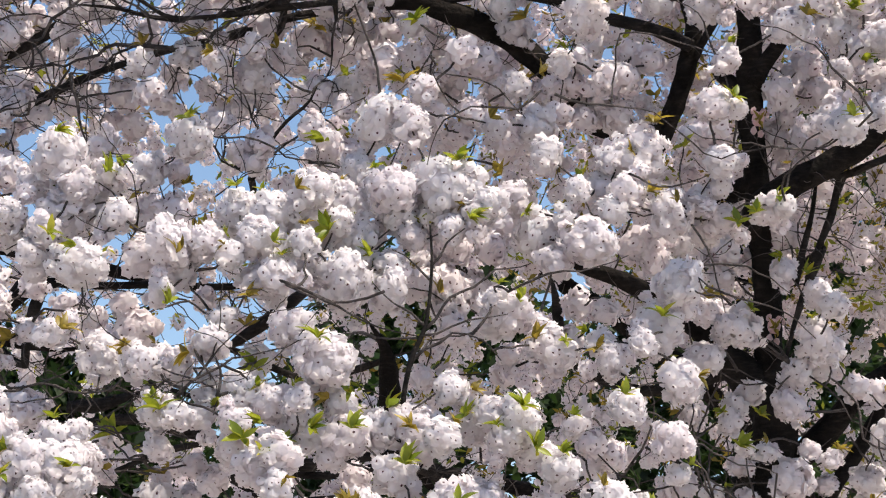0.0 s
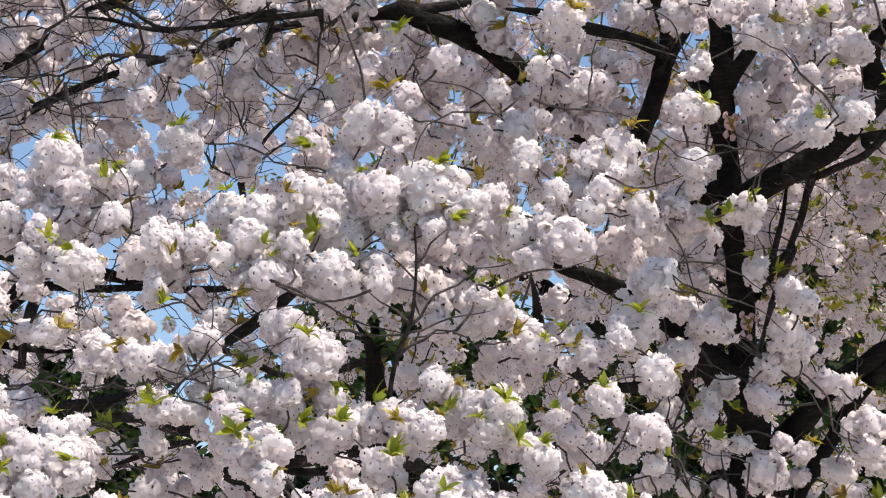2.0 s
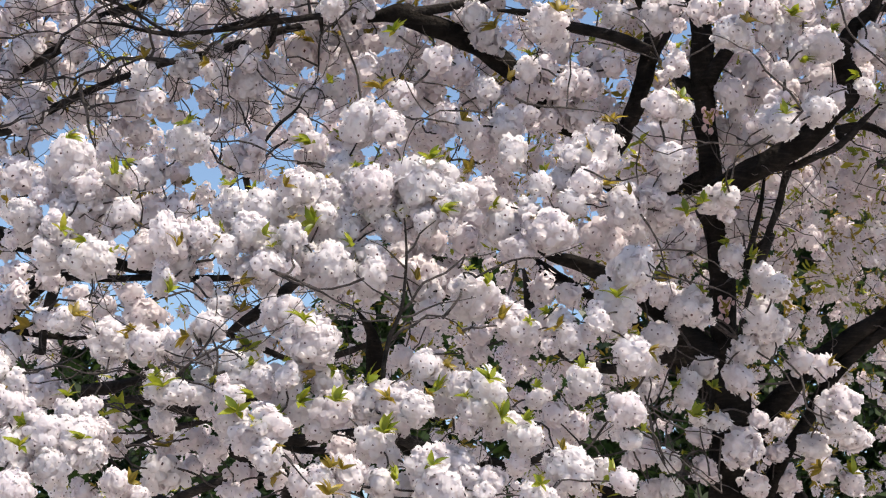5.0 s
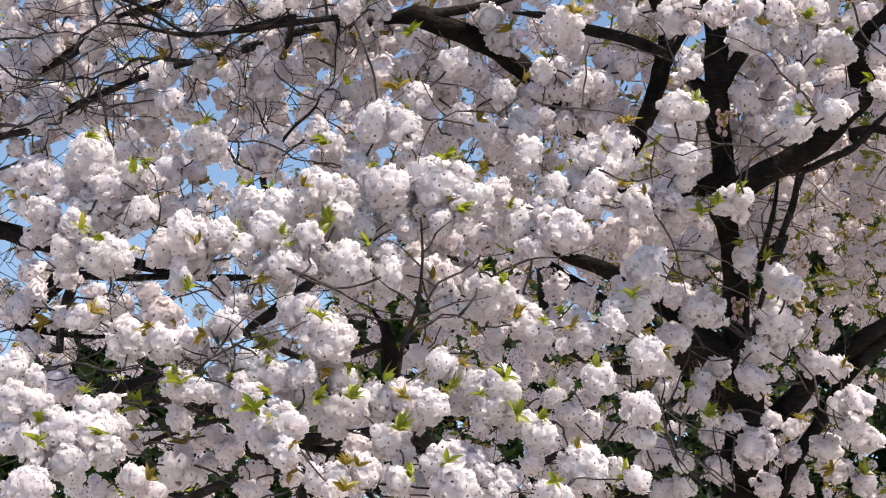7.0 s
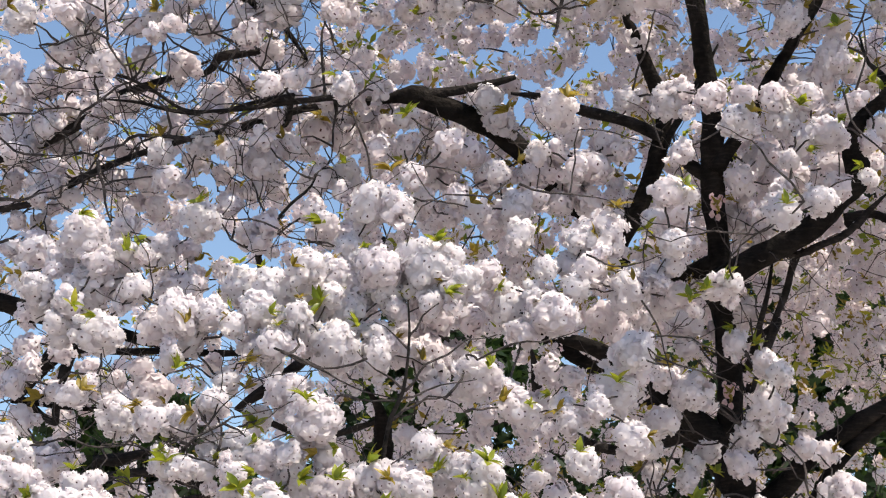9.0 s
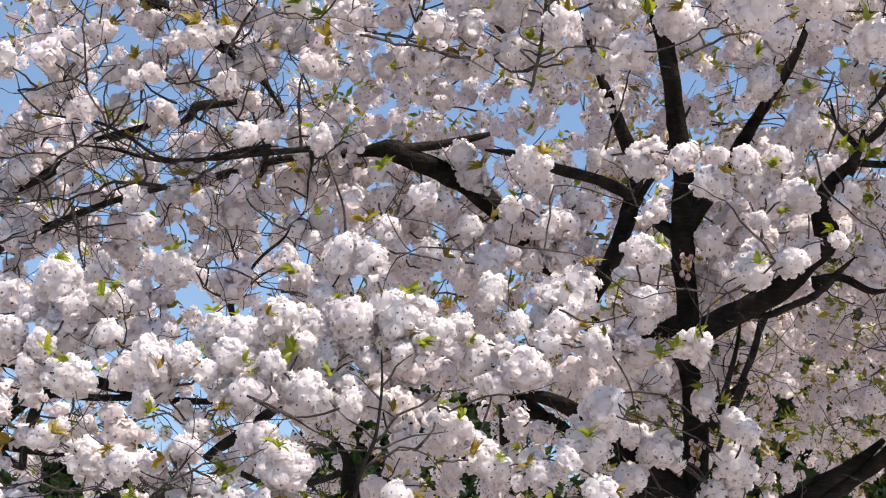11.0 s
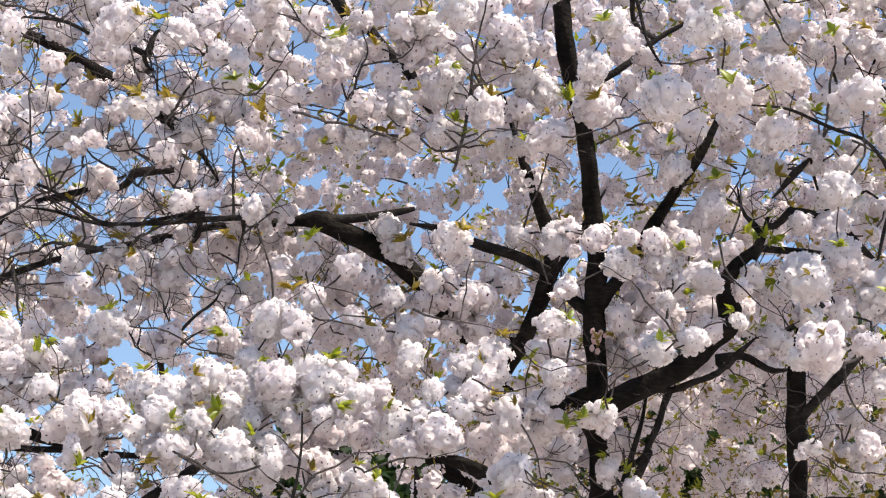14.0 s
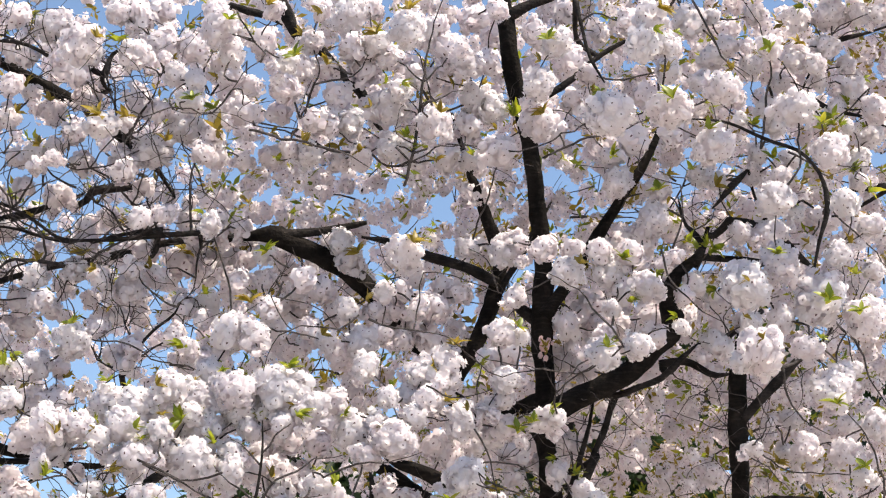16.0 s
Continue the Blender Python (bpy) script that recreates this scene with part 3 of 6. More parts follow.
bough(tree_a, [(-0.637, 5.755, 3.773, 0.0143), (-0.54, 5.751, 3.789, 0.0126), (-0.452, 5.747, 3.806, 0.0072)])
bough(tree_a, [(0.435, 5.307, 4.339, 0.0052), (0.405, 5.333, 4.234, 0.007), (0.383, 5.359, 4.13, 0.0078), (0.373, 5.398, 3.975, 0.0087), (0.354, 5.432, 3.838, 0.0078), (0.333, 5.458, 3.735, 0.0061)])
bough(tree_a, [(0.756, 5.431, 3.843, 0.0044), (0.894, 5.414, 3.911, 0.007), (1.016, 5.404, 3.952, 0.007), (1.103, 5.394, 3.991, 0.0044)])
bough(tree_a, [(1.179, 5.288, 3.943, 0.0047), (1.311, 5.289, 3.937, 0.0061), (1.4, 5.297, 3.905, 0.0074), (1.453, 5.301, 3.887, 0.0081), (1.524, 5.306, 3.869, 0.0081), (1.596, 5.322, 3.805, 0.0087), (1.626, 5.345, 3.714, 0.0094), (1.603, 5.374, 3.595, 0.008), (1.589, 5.395, 3.51, 0.0061)])
bough(tree_a, [(1.356, 5.297, 4.378, 0.0044), (1.432, 5.327, 4.261, 0.0053), (1.461, 5.361, 4.124, 0.0071), (1.45, 5.387, 4.019, 0.007), (1.444, 5.408, 3.933, 0.0053)])
bough(tree_a, [(1.593, 5.477, 4.143, 0.0063), (1.668, 5.489, 4.095, 0.009), (1.797, 5.495, 4.07, 0.0072), (1.89, 5.503, 4.036, 0.0045)])
bough(tree_a, [(1.659, 5.5, 4.296, 0.0055), (1.731, 5.49, 4.336, 0.0091), (1.805, 5.484, 4.358, 0.0073), (1.915, 5.474, 4.4, 0.0055)])
bough(tree_a, [(1.796, 5.419, 4.132, 0.0045), (1.707, 5.438, 4.056, 0.0054), (1.619, 5.456, 3.982, 0.0036)])
bough(tree_a, [(1.259, 5.616, 3.583, 0.0196), (1.284, 5.605, 3.627, 0.016), (1.274, 5.595, 3.67, 0.0125), (1.236, 5.586, 3.703, 0.0089), (1.206, 5.565, 3.789, 0.0045)])
bough(tree_a, [(1.285, 5.61, 3.61, 0.0107), (1.393, 5.61, 3.607, 0.0116), (1.484, 5.611, 3.603, 0.0098), (1.557, 5.617, 3.581, 0.0054)])
bough(tree_a, [(1.358, 5.525, 3.707, 0.0141), (1.43, 5.526, 3.702, 0.0124), (1.521, 5.535, 3.664, 0.0106), (1.596, 5.552, 3.599, 0.0115), (1.633, 5.558, 3.575, 0.0071)])
bough(tree_a, [(1.457, 5.526, 3.704, 0.0089), (1.536, 5.514, 3.751, 0.0106), (1.59, 5.507, 3.78, 0.0053)])
bough(tree_a, [(1.428, 5.54, 3.888, 0.0063), (1.376, 5.554, 3.833, 0.0125), (1.341, 5.565, 3.787, 0.0089), (1.315, 5.572, 3.76, 0.0054)])
bough(tree_a, [(1.704, 5.554, 3.833, 0.0063), (1.785, 5.551, 3.846, 0.0099), (1.913, 5.545, 3.87, 0.009)])
bough(tree_a, [(1.665, 5.457, 3.738, 0.0044), (1.739, 5.473, 3.674, 0.0053), (1.813, 5.489, 3.609, 0.0053), (1.887, 5.505, 3.544, 0.0044)])
bough(tree_a, [(1.48, 5.648, 3.455, 0.0142), (1.434, 5.644, 3.47, 0.0089)])
bough(tree_a, [(1.194, 5.808, 3.31, 0.0162), (1.266, 5.805, 3.322, 0.0126), (1.377, 5.814, 3.283, 0.009), (1.432, 5.811, 3.295, 0.0054)])
bough(tree_a, [(1.041, 5.767, 3.226, 0.0089), (1.011, 5.801, 3.086, 0.0107), (0.962, 5.832, 2.964, 0.0089), (0.932, 5.862, 2.843, 0.008)])
bough(tree_a, [(1.054, 5.623, 3.801, 0.0054), (1.144, 5.618, 3.823, 0.0036), (1.234, 5.612, 3.846, 0.0036)])
bough(tree_a, [(1.516, 5.522, 3.238, 0.0069), (1.537, 5.543, 3.155, 0.006), (1.601, 5.563, 3.074, 0.0052), (1.672, 5.571, 3.044, 0.0043)])
bough(tree_a, [(1.679, 5.487, 3.38, 0.0078), (1.752, 5.507, 3.3, 0.0078), (1.799, 5.531, 3.201, 0.0069), (1.882, 5.56, 3.087, 0.0061)])
bough(tree_a, [(1.72, 5.605, 3.144, 0.0052), (1.794, 5.625, 3.063, 0.007), (1.842, 5.65, 2.964, 0.007), (1.872, 5.679, 2.847, 0.007)])
trunk(tree_b, [(1.506, 5.979, 0, 0.068), (1.496, 5.959, 0.25, 0.046), (1.476, 5.909, 1.2, 0.036), (1.453, 5.87, 2.827, 0.0295), (1.447, 5.829, 2.956, 0.0285), (1.434, 5.797, 3.105, 0.0285), (1.432, 5.767, 3.227, 0.0275), (1.435, 5.74, 3.331, 0.0255), (1.449, 5.71, 3.454, 0.018), (1.426, 5.675, 3.592, 0.0108)])
bough(tree_b, [(1.44, 5.785, 3.12, 0.0155), (1.49, 5.74, 3.183, 0.0155), (1.559, 5.705, 3.258, 0.0145), (1.62, 5.681, 3.324, 0.0122), (1.691, 5.667, 3.379, 0.008)])
bough(tree_a, [(-0.06, 5.053, 2.645, 0.0056), (-0.027, 5.042, 2.69, 0.0049), (0.022, 5.032, 2.73, 0.0056), (0.091, 5.024, 2.763, 0.0056), (0.168, 5.019, 2.783, 0.0042)])
bough(tree_a, [(-0.065, 5.052, 2.649, 0.0049), (-0.097, 5.046, 2.677, 0.0049), (-0.131, 5.039, 2.704, 0.0049), (-0.18, 5.03, 2.741, 0.0042)])
bough(tree_a, [(-0.079, 5.058, 2.627, 0.0049), (-0.132, 5.056, 2.636, 0.0056), (-0.201, 5.05, 2.657, 0.0056), (-0.257, 5.042, 2.691, 0.0063), (-0.312, 5.035, 2.719, 0.0069), (-0.381, 5.028, 2.746, 0.0056)])
bough(tree_a, [(-0.084, 5.059, 2.623, 0.0042), (-0.146, 5.06, 2.619, 0.0042), (-0.202, 5.058, 2.628, 0.0042), (-0.257, 5.057, 2.631, 0.0035)])
bough(tree_a, [(-0.052, 5.021, 2.777, 0.0042), (-0.019, 5.01, 2.818, 0.0049), (0.023, 5, 2.858, 0.0042)])
bough(tree_a, [(-0.051, 5.029, 2.744, 0.0042), (-0.089, 5.019, 2.785, 0.0042), (-0.138, 5.012, 2.812, 0.0035)])
bough(tree_a, [(-0.07, 5.057, 2.629, 0.0042), (-0.007, 5.054, 2.642, 0.0042), (0.063, 5.049, 2.662, 0.0042), (0.118, 5.046, 2.675, 0.0035)])
bough(tree_a, [(-0.091, 5.122, 2.585, 0.0056), (-0.035, 5.112, 2.626, 0.0056), (0.008, 5.108, 2.639, 0.0049), (0.064, 5.112, 2.625, 0.0042), (0.106, 5.122, 2.584, 0.0035)])
bough(tree_a, [(-0.619, 5.092, 2.492, 0.0042), (-0.542, 5.077, 2.552, 0.0049), (-0.48, 5.07, 2.579, 0.0049), (-0.396, 5.065, 2.598, 0.0042), (-0.313, 5.057, 2.631, 0.0035)])
bough(tree_a, [(-0.569, 5.063, 2.606, 0.0035), (-0.542, 5.075, 2.559, 0.0042), (-0.522, 5.09, 2.498, 0.0035), (-0.529, 5.1, 2.458, 0.0028)])
bough(tree_a, [(-0.988, 5.137, 2.524, 0.0035), (-0.918, 5.135, 2.53, 0.0042), (-0.82, 5.138, 2.52, 0.0049), (-0.709, 5.141, 2.508, 0.0049), (-0.625, 5.151, 2.467, 0.0035)])
bough(tree_a, [(-0.821, 5.156, 2.448, 0.0042), (-0.765, 5.161, 2.427, 0.0049), (-0.71, 5.17, 2.393, 0.0049), (-0.668, 5.177, 2.365, 0.0035)])
bough(tree_a, [(0.497, 4.949, 3.064, 0.0028), (0.441, 4.939, 3.104, 0.0035), (0.372, 4.936, 3.118, 0.0042), (0.289, 4.934, 3.126, 0.0042), (0.219, 4.929, 3.146, 0.0049)])
bough(tree_a, [(0.511, 4.946, 3.077, 0.0028), (0.552, 4.953, 3.05, 0.0035), (0.622, 4.954, 3.045, 0.0042), (0.706, 4.956, 3.035, 0.0035)])
bough(tree_a, [(0.366, 4.895, 3.28, 0.0035), (0.456, 4.899, 3.266, 0.0042), (0.526, 4.903, 3.248, 0.0042), (0.581, 4.907, 3.231, 0.0035)])
bough(tree_a, [(0.658, 4.891, 3.298, 0.0035), (0.735, 4.896, 3.278, 0.0042), (0.79, 4.902, 3.254, 0.0049), (0.839, 4.914, 3.203, 0.0063), (0.888, 4.926, 3.155, 0.0063), (0.922, 4.938, 3.108, 0.0056)])
bough(tree_a, [(0.574, 4.907, 3.231, 0.0028), (0.554, 4.894, 3.285, 0.0035), (0.533, 4.885, 3.319, 0.0035), (0.485, 4.879, 3.346, 0.0028)])
bough(tree_a, [(0.194, 4.976, 3.169, 0.0035), (0.138, 4.986, 3.128, 0.0042), (0.068, 4.985, 3.135, 0.0042), (0.011, 4.988, 3.122, 0.0042), (-0.038, 5, 3.075, 0.0042), (-0.06, 5.017, 3.007, 0.0035)])
bough(tree_a, [(-0.044, 4.967, 3.204, 0.0028), (0.026, 4.969, 3.197, 0.0035), (0.096, 4.976, 3.169, 0.0042), (0.138, 4.988, 3.121, 0.0042), (0.159, 4.991, 3.108, 0.0028)])
bough(tree_a, [(-0.847, 5.23, 3.027, 0.0036), (-0.789, 5.237, 2.998, 0.0044), (-0.753, 5.248, 2.956, 0.0051), (-0.731, 5.259, 2.913, 0.0044)])
bough(tree_a, [(0.389, 5.021, 2.99, 0.0035), (0.46, 5.028, 2.963, 0.0042), (0.516, 5.026, 2.969, 0.0042), (0.572, 5.021, 2.989, 0.0035)])
bough(tree_a, [(0.523, 4.998, 2.868, 0.0035), (0.558, 5.012, 2.814, 0.0042), (0.578, 5.028, 2.746, 0.0042), (0.599, 5.045, 2.678, 0.0035)])
bough(tree_a, [(0.537, 5.027, 2.753, 0.0035), (0.592, 5.035, 2.719, 0.0049), (0.662, 5.039, 2.705, 0.0049), (0.731, 5.046, 2.677, 0.0042), (0.801, 5.059, 2.623, 0.0035)])
bough(tree_a, [(0.551, 5.02, 2.78, 0.0035), (0.62, 5.02, 2.779, 0.0042), (0.704, 5.027, 2.752, 0.0042), (0.746, 5.035, 2.718, 0.0035)])
bough(tree_a, [(0.479, 5.112, 2.409, 0.0035), (0.548, 5.118, 2.388, 0.0042), (0.632, 5.125, 2.36, 0.0042), (0.716, 5.132, 2.332, 0.0035)])
bough(tree_a, [(0.506, 5.136, 2.314, 0.0035), (0.576, 5.14, 2.3, 0.0049), (0.659, 5.152, 2.251, 0.0049), (0.715, 5.164, 2.204, 0.0042)])
bough(tree_a, [(0.535, 5.113, 2.408, 0.0035), (0.541, 5.126, 2.354, 0.0042), (0.576, 5.146, 2.273, 0.0042), (0.617, 5.163, 2.204, 0.0035)])
bough(tree_a, [(0.119, 5.034, 2.722, 0.0035), (0.175, 5.028, 2.749, 0.0049), (0.244, 5.024, 2.762, 0.0049), (0.314, 5.021, 2.775, 0.0042), (0.384, 5.015, 2.801, 0.0035)])
bough(tree_a, [(0.189, 5.153, 2.46, 0.0035), (0.203, 5.163, 2.419, 0.0049), (0.245, 5.17, 2.391, 0.0056), (0.301, 5.177, 2.364, 0.0056), (0.315, 5.187, 2.322, 0.0042)])
bough(tree_a, [(0.062, 5.176, 2.366, 0.0035), (0.118, 5.178, 2.358, 0.0042), (0.16, 5.17, 2.392, 0.0042), (0.203, 5.163, 2.419, 0.0035)])
bough(tree_a, [(0.996, 4.996, 3.742, 0.0033), (0.982, 5.016, 3.662, 0.0041), (1.099, 5.027, 3.62, 0.0041), (1.112, 5.054, 3.51, 0.0041), (1.09, 5.07, 3.445, 0.0049)])
bough(tree_a, [(1.057, 5.071, 3.443, 0.0041), (1.093, 5.094, 3.35, 0.0049), (1.161, 5.109, 3.291, 0.0049), (1.245, 5.12, 3.248, 0.0041)])
bough(tree_a, [(-0.196, 5.073, 4.11, 0.0041), (-0.159, 5.089, 4.046, 0.0041), (-0.106, 5.104, 3.984, 0.0041), (-0.169, 5.117, 3.932, 0.005), (-0.199, 5.13, 3.882, 0.0041)])
bough(tree_a, [(0.479, 5.12, 3.921, 0.0042), (0.397, 5.127, 3.891, 0.005), (0.356, 5.132, 3.873, 0.005)])
bough(tree_a, [(-0.308, 5.094, 3.798, 0.0041), (-0.389, 5.095, 3.793, 0.0049), (-0.467, 5.106, 3.749, 0.0049), (-0.48, 5.12, 3.692, 0.0041)])
bough(tree_a, [(0.288, 5.163, 3.747, 0.005), (0.34, 5.175, 3.701, 0.0041), (0.42, 5.159, 3.762, 0.005), (0.537, 5.162, 3.753, 0.005)])
bough(tree_a, [(-0.142, 5.106, 3.751, 0.0049), (-0.043, 5.11, 3.732, 0.0065), (0.055, 5.113, 3.722, 0.0066), (0.155, 5.12, 3.695, 0.0057), (0.223, 5.129, 3.659, 0.0041)])
bough(tree_a, [(1.141, 4.994, 4.199, 0.005), (1.204, 5.022, 4.088, 0.0058), (1.257, 5.037, 4.026, 0.0058), (1.31, 5.049, 3.98, 0.0042)])
bough(tree_a, [(-0.707, 5.612, 3.477, 0.0087), (-0.834, 5.611, 3.481, 0.0087), (-0.913, 5.618, 3.452, 0.0079), (-1.024, 5.624, 3.429, 0.0071), (-1.111, 5.625, 3.428, 0.0055)])
bough(tree_a, [(-0.406, 5.611, 3.605, 0.0096), (-0.534, 5.617, 3.581, 0.0088), (-0.614, 5.623, 3.557, 0.0088), (-0.757, 5.621, 3.564, 0.008), (-0.837, 5.616, 3.583, 0.0064), (-0.948, 5.614, 3.593, 0.0048)])
bough(tree_a, [(-0.588, 5.604, 3.512, 0.0079), (-0.524, 5.594, 3.55, 0.0071), (-0.468, 5.581, 3.604, 0.0063), (-0.449, 5.567, 3.657, 0.0048)])
bough(tree_a, [(-0.75, 5.565, 3.545, 0.0063), (-0.813, 5.556, 3.58, 0.0055), (-0.907, 5.543, 3.634, 0.0047), (-0.954, 5.531, 3.68, 0.0039)])
bough(tree_a, [(-1.05, 5.581, 3.482, 0.0055), (-1.011, 5.596, 3.421, 0.0055), (-0.988, 5.615, 3.344, 0.0047), (-0.981, 5.625, 3.306, 0.0032)])
bough(tree_a, [(-0.949, 5.6, 3.405, 0.0079), (-0.933, 5.617, 3.336, 0.0079), (-0.918, 5.636, 3.26, 0.0071), (-0.908, 5.648, 3.214, 0.0055)])
bough(tree_a, [(-0.489, 5.609, 3.13, 0.0094), (-0.45, 5.589, 3.21, 0.0086), (-0.402, 5.574, 3.27, 0.007), (-0.342, 5.56, 3.323, 0.0055), (-0.323, 5.551, 3.361, 0.0031)])
bough(tree_a, [(-0.587, 5.472, 3.202, 0.0038), (-0.473, 5.474, 3.193, 0.0054), (-0.366, 5.486, 3.148, 0.0054), (-0.266, 5.492, 3.122, 0.0046), (-0.197, 5.499, 3.095, 0.0031)])
bough(tree_a, [(-0.549, 5.534, 3.43, 0.0031), (-0.526, 5.553, 3.354, 0.0039), (-0.488, 5.57, 3.286, 0.0047), (-0.45, 5.587, 3.214, 0.0047)])
bough(tree_a, [(-1.231, 5.655, 3.305, 0.0087), (-1.152, 5.655, 3.305, 0.0071), (-1.088, 5.649, 3.331, 0.0048), (-1.025, 5.643, 3.353, 0.0032)])
bough(tree_a, [(-1.323, 5.593, 3.555, 0.0071), (-1.197, 5.598, 3.536, 0.0071), (-1.102, 5.593, 3.554, 0.0063), (-1.007, 5.594, 3.55, 0.0055), (-0.912, 5.603, 3.514, 0.004)])
bough(tree_a, [(-1.226, 5.657, 3.178, 0.0063), (-1.155, 5.651, 3.2, 0.0063), (-1.1, 5.642, 3.238, 0.0055), (-1.091, 5.63, 3.284, 0.0039)])
bough(tree_a, [(-0.279, 5.623, 3.555, 0.0072), (-0.215, 5.609, 3.612, 0.0064), (-0.135, 5.598, 3.658, 0.0048)])
bough(tree_a, [(-0.081, 5.565, 3.306, 0.0047), (-0.065, 5.546, 3.382, 0.0047), (-0.025, 5.527, 3.458, 0.0039), (0.013, 5.517, 3.495, 0.0031)])
bough(tree_a, [(-0.615, 5.496, 4.064, 0.0094), (-0.676, 5.49, 4.089, 0.0094), (-0.762, 5.486, 4.105, 0.0085), (-0.85, 5.477, 4.141, 0.0077), (-0.986, 5.475, 4.148, 0.006)])
bough(tree_a, [(-0.857, 5.425, 3.626, 0.0049), (-0.893, 5.413, 3.675, 0.0058), (-0.917, 5.389, 3.771, 0.0058), (-0.918, 5.361, 3.884, 0.0058), (-0.902, 5.333, 3.999, 0.005), (-0.9, 5.312, 4.08, 0.0033)])
bough(tree_a, [(-0.537, 5.484, 3.872, 0.0084), (-0.559, 5.468, 3.936, 0.0076), (-0.578, 5.447, 4.018, 0.0068), (-0.601, 5.427, 4.099, 0.0051)])
bough(tree_a, [(-0.52, 5.485, 3.865, 0.0076), (-0.482, 5.47, 3.925, 0.0068), (-0.445, 5.453, 3.994, 0.0059), (-0.436, 5.439, 4.052, 0.0042)])
bough(tree_a, [(-0.551, 5.522, 3.719, 0.0059), (-0.63, 5.512, 3.757, 0.0059), (-0.701, 5.511, 3.762, 0.0059), (-0.697, 5.499, 3.808, 0.0051), (-0.684, 5.482, 3.879, 0.0042)])
bough(tree_a, [(-0.281, 5.556, 3.583, 0.0101), (-0.415, 5.56, 3.567, 0.0093), (-0.581, 5.565, 3.546, 0.0084), (-0.715, 5.564, 3.548, 0.0076), (-0.785, 5.553, 3.592, 0.0076), (-0.871, 5.543, 3.633, 0.0067), (-1.006, 5.538, 3.652, 0.0059)])
bough(tree_a, [(-0.516, 5.557, 3.577, 0.005), (-0.553, 5.546, 3.624, 0.005), (-0.623, 5.534, 3.668, 0.005), (-0.667, 5.527, 3.698, 0.0042)])
bough(tree_a, [(-0.324, 5.522, 3.717, 0.0067), (-0.312, 5.505, 3.787, 0.0059), (-0.349, 5.493, 3.834, 0.0051), (-0.361, 5.481, 3.883, 0.0034)])
bough(tree_a, [(0.225, 5.488, 3.855, 0.0059), (0.158, 5.491, 3.841, 0.0085), (0.071, 5.486, 3.862, 0.0085), (-0.016, 5.478, 3.896, 0.0085), (-0.135, 5.473, 3.915, 0.0059)])
bough(tree_a, [(0.042, 5.439, 4.051, 0.0068), (0.126, 5.435, 4.068, 0.0068), (0.183, 5.424, 4.111, 0.0051), (0.221, 5.405, 4.188, 0.0043)])
bough(tree_a, [(-0.809, 5.447, 3.78, 0.0042), (-0.907, 5.451, 3.76, 0.0058), (-1.003, 5.461, 3.721, 0.0058), (-1.101, 5.467, 3.699, 0.005)])
bough(tree_a, [(-0.744, 5.522, 3.718, 0.005), (-0.806, 5.537, 3.657, 0.0059), (-0.902, 5.551, 3.601, 0.0067), (-0.997, 5.567, 3.538, 0.0075)])
bough(tree_a, [(0.738, 5.534, 2.719, 0.0038), (0.837, 5.55, 2.656, 0.0046), (0.943, 5.569, 2.581, 0.0046), (0.992, 5.583, 2.524, 0.0046), (1.08, 5.6, 2.455, 0.0031)])
bough(tree_a, [(0.484, 5.6, 2.454, 0.0046), (0.637, 5.619, 2.379, 0.0046), (0.731, 5.635, 2.316, 0.0046), (0.835, 5.65, 2.256, 0.0038)])
bough(tree_a, [(0.584, 5.592, 2.486, 0.0038), (0.683, 5.603, 2.445, 0.0046), (0.79, 5.611, 2.413, 0.0031)])
bough(tree_a, [(0.676, 5.554, 2.642, 0.0046), (0.745, 5.558, 2.622, 0.0046), (0.809, 5.566, 2.591, 0.003)])
bough(tree_a, [(0.584, 5.586, 2.513, 0.0038), (0.618, 5.619, 2.379, 0.0046), (0.697, 5.645, 2.275, 0.0046), (0.75, 5.656, 2.23, 0.0038)])

# finer boughs high in the crowns
bough(tree_a, [(0.851, 5.401, 4.376, 0.0095), (0.875, 5.401, 4.271, 0.0083), (0.9, 5.401, 4.177, 0.0072), (0.945, 5.401, 4.096, 0.006)])
bough(tree_a, [(1.177, 5.437, 4.422, 0.0085), (1.232, 5.437, 4.352, 0.0074), (1.29, 5.437, 4.285, 0.0063), (1.349, 5.437, 4.218, 0.0051), (1.415, 5.437, 4.166, 0.004)])
bough(tree_a, [(1.146, 5.572, 4.195, 0.0065), (1.228, 5.572, 4.216, 0.0056), (1.283, 5.572, 4.173, 0.0047), (1.32, 5.572, 4.112, 0.0039), (1.338, 5.572, 4.042, 0.003)])
bough(tree_a, [(0.539, 5.52, 4.055, 0.006), (0.636, 5.52, 4.057, 0.0054), (0.743, 5.52, 4.053, 0.0048), (0.842, 5.52, 4.032, 0.0042), (0.902, 5.52, 3.993, 0.0036), (0.938, 5.52, 3.945, 0.003)])
bough(tree_a, [(0.354, 5.403, 3.824, 0.005), (0.447, 5.403, 3.861, 0.0044), (0.543, 5.403, 3.852, 0.0037), (0.63, 5.403, 3.828, 0.0031), (0.726, 5.403, 3.804, 0.0025)])
bough(tree_a, [(-0.422, 5.484, 4.111, 0.005), (-0.393, 5.484, 4.19, 0.0043), (-0.355, 5.484, 4.251, 0.0037), (-0.299, 5.484, 4.314, 0.003)])
bough(tree_a, [(-0.172, 5.495, 4.137, 0.006), (-0.203, 5.495, 4.087, 0.005), (-0.242, 5.495, 4.036, 0.004), (-0.275, 5.495, 4.015, 0.003)])
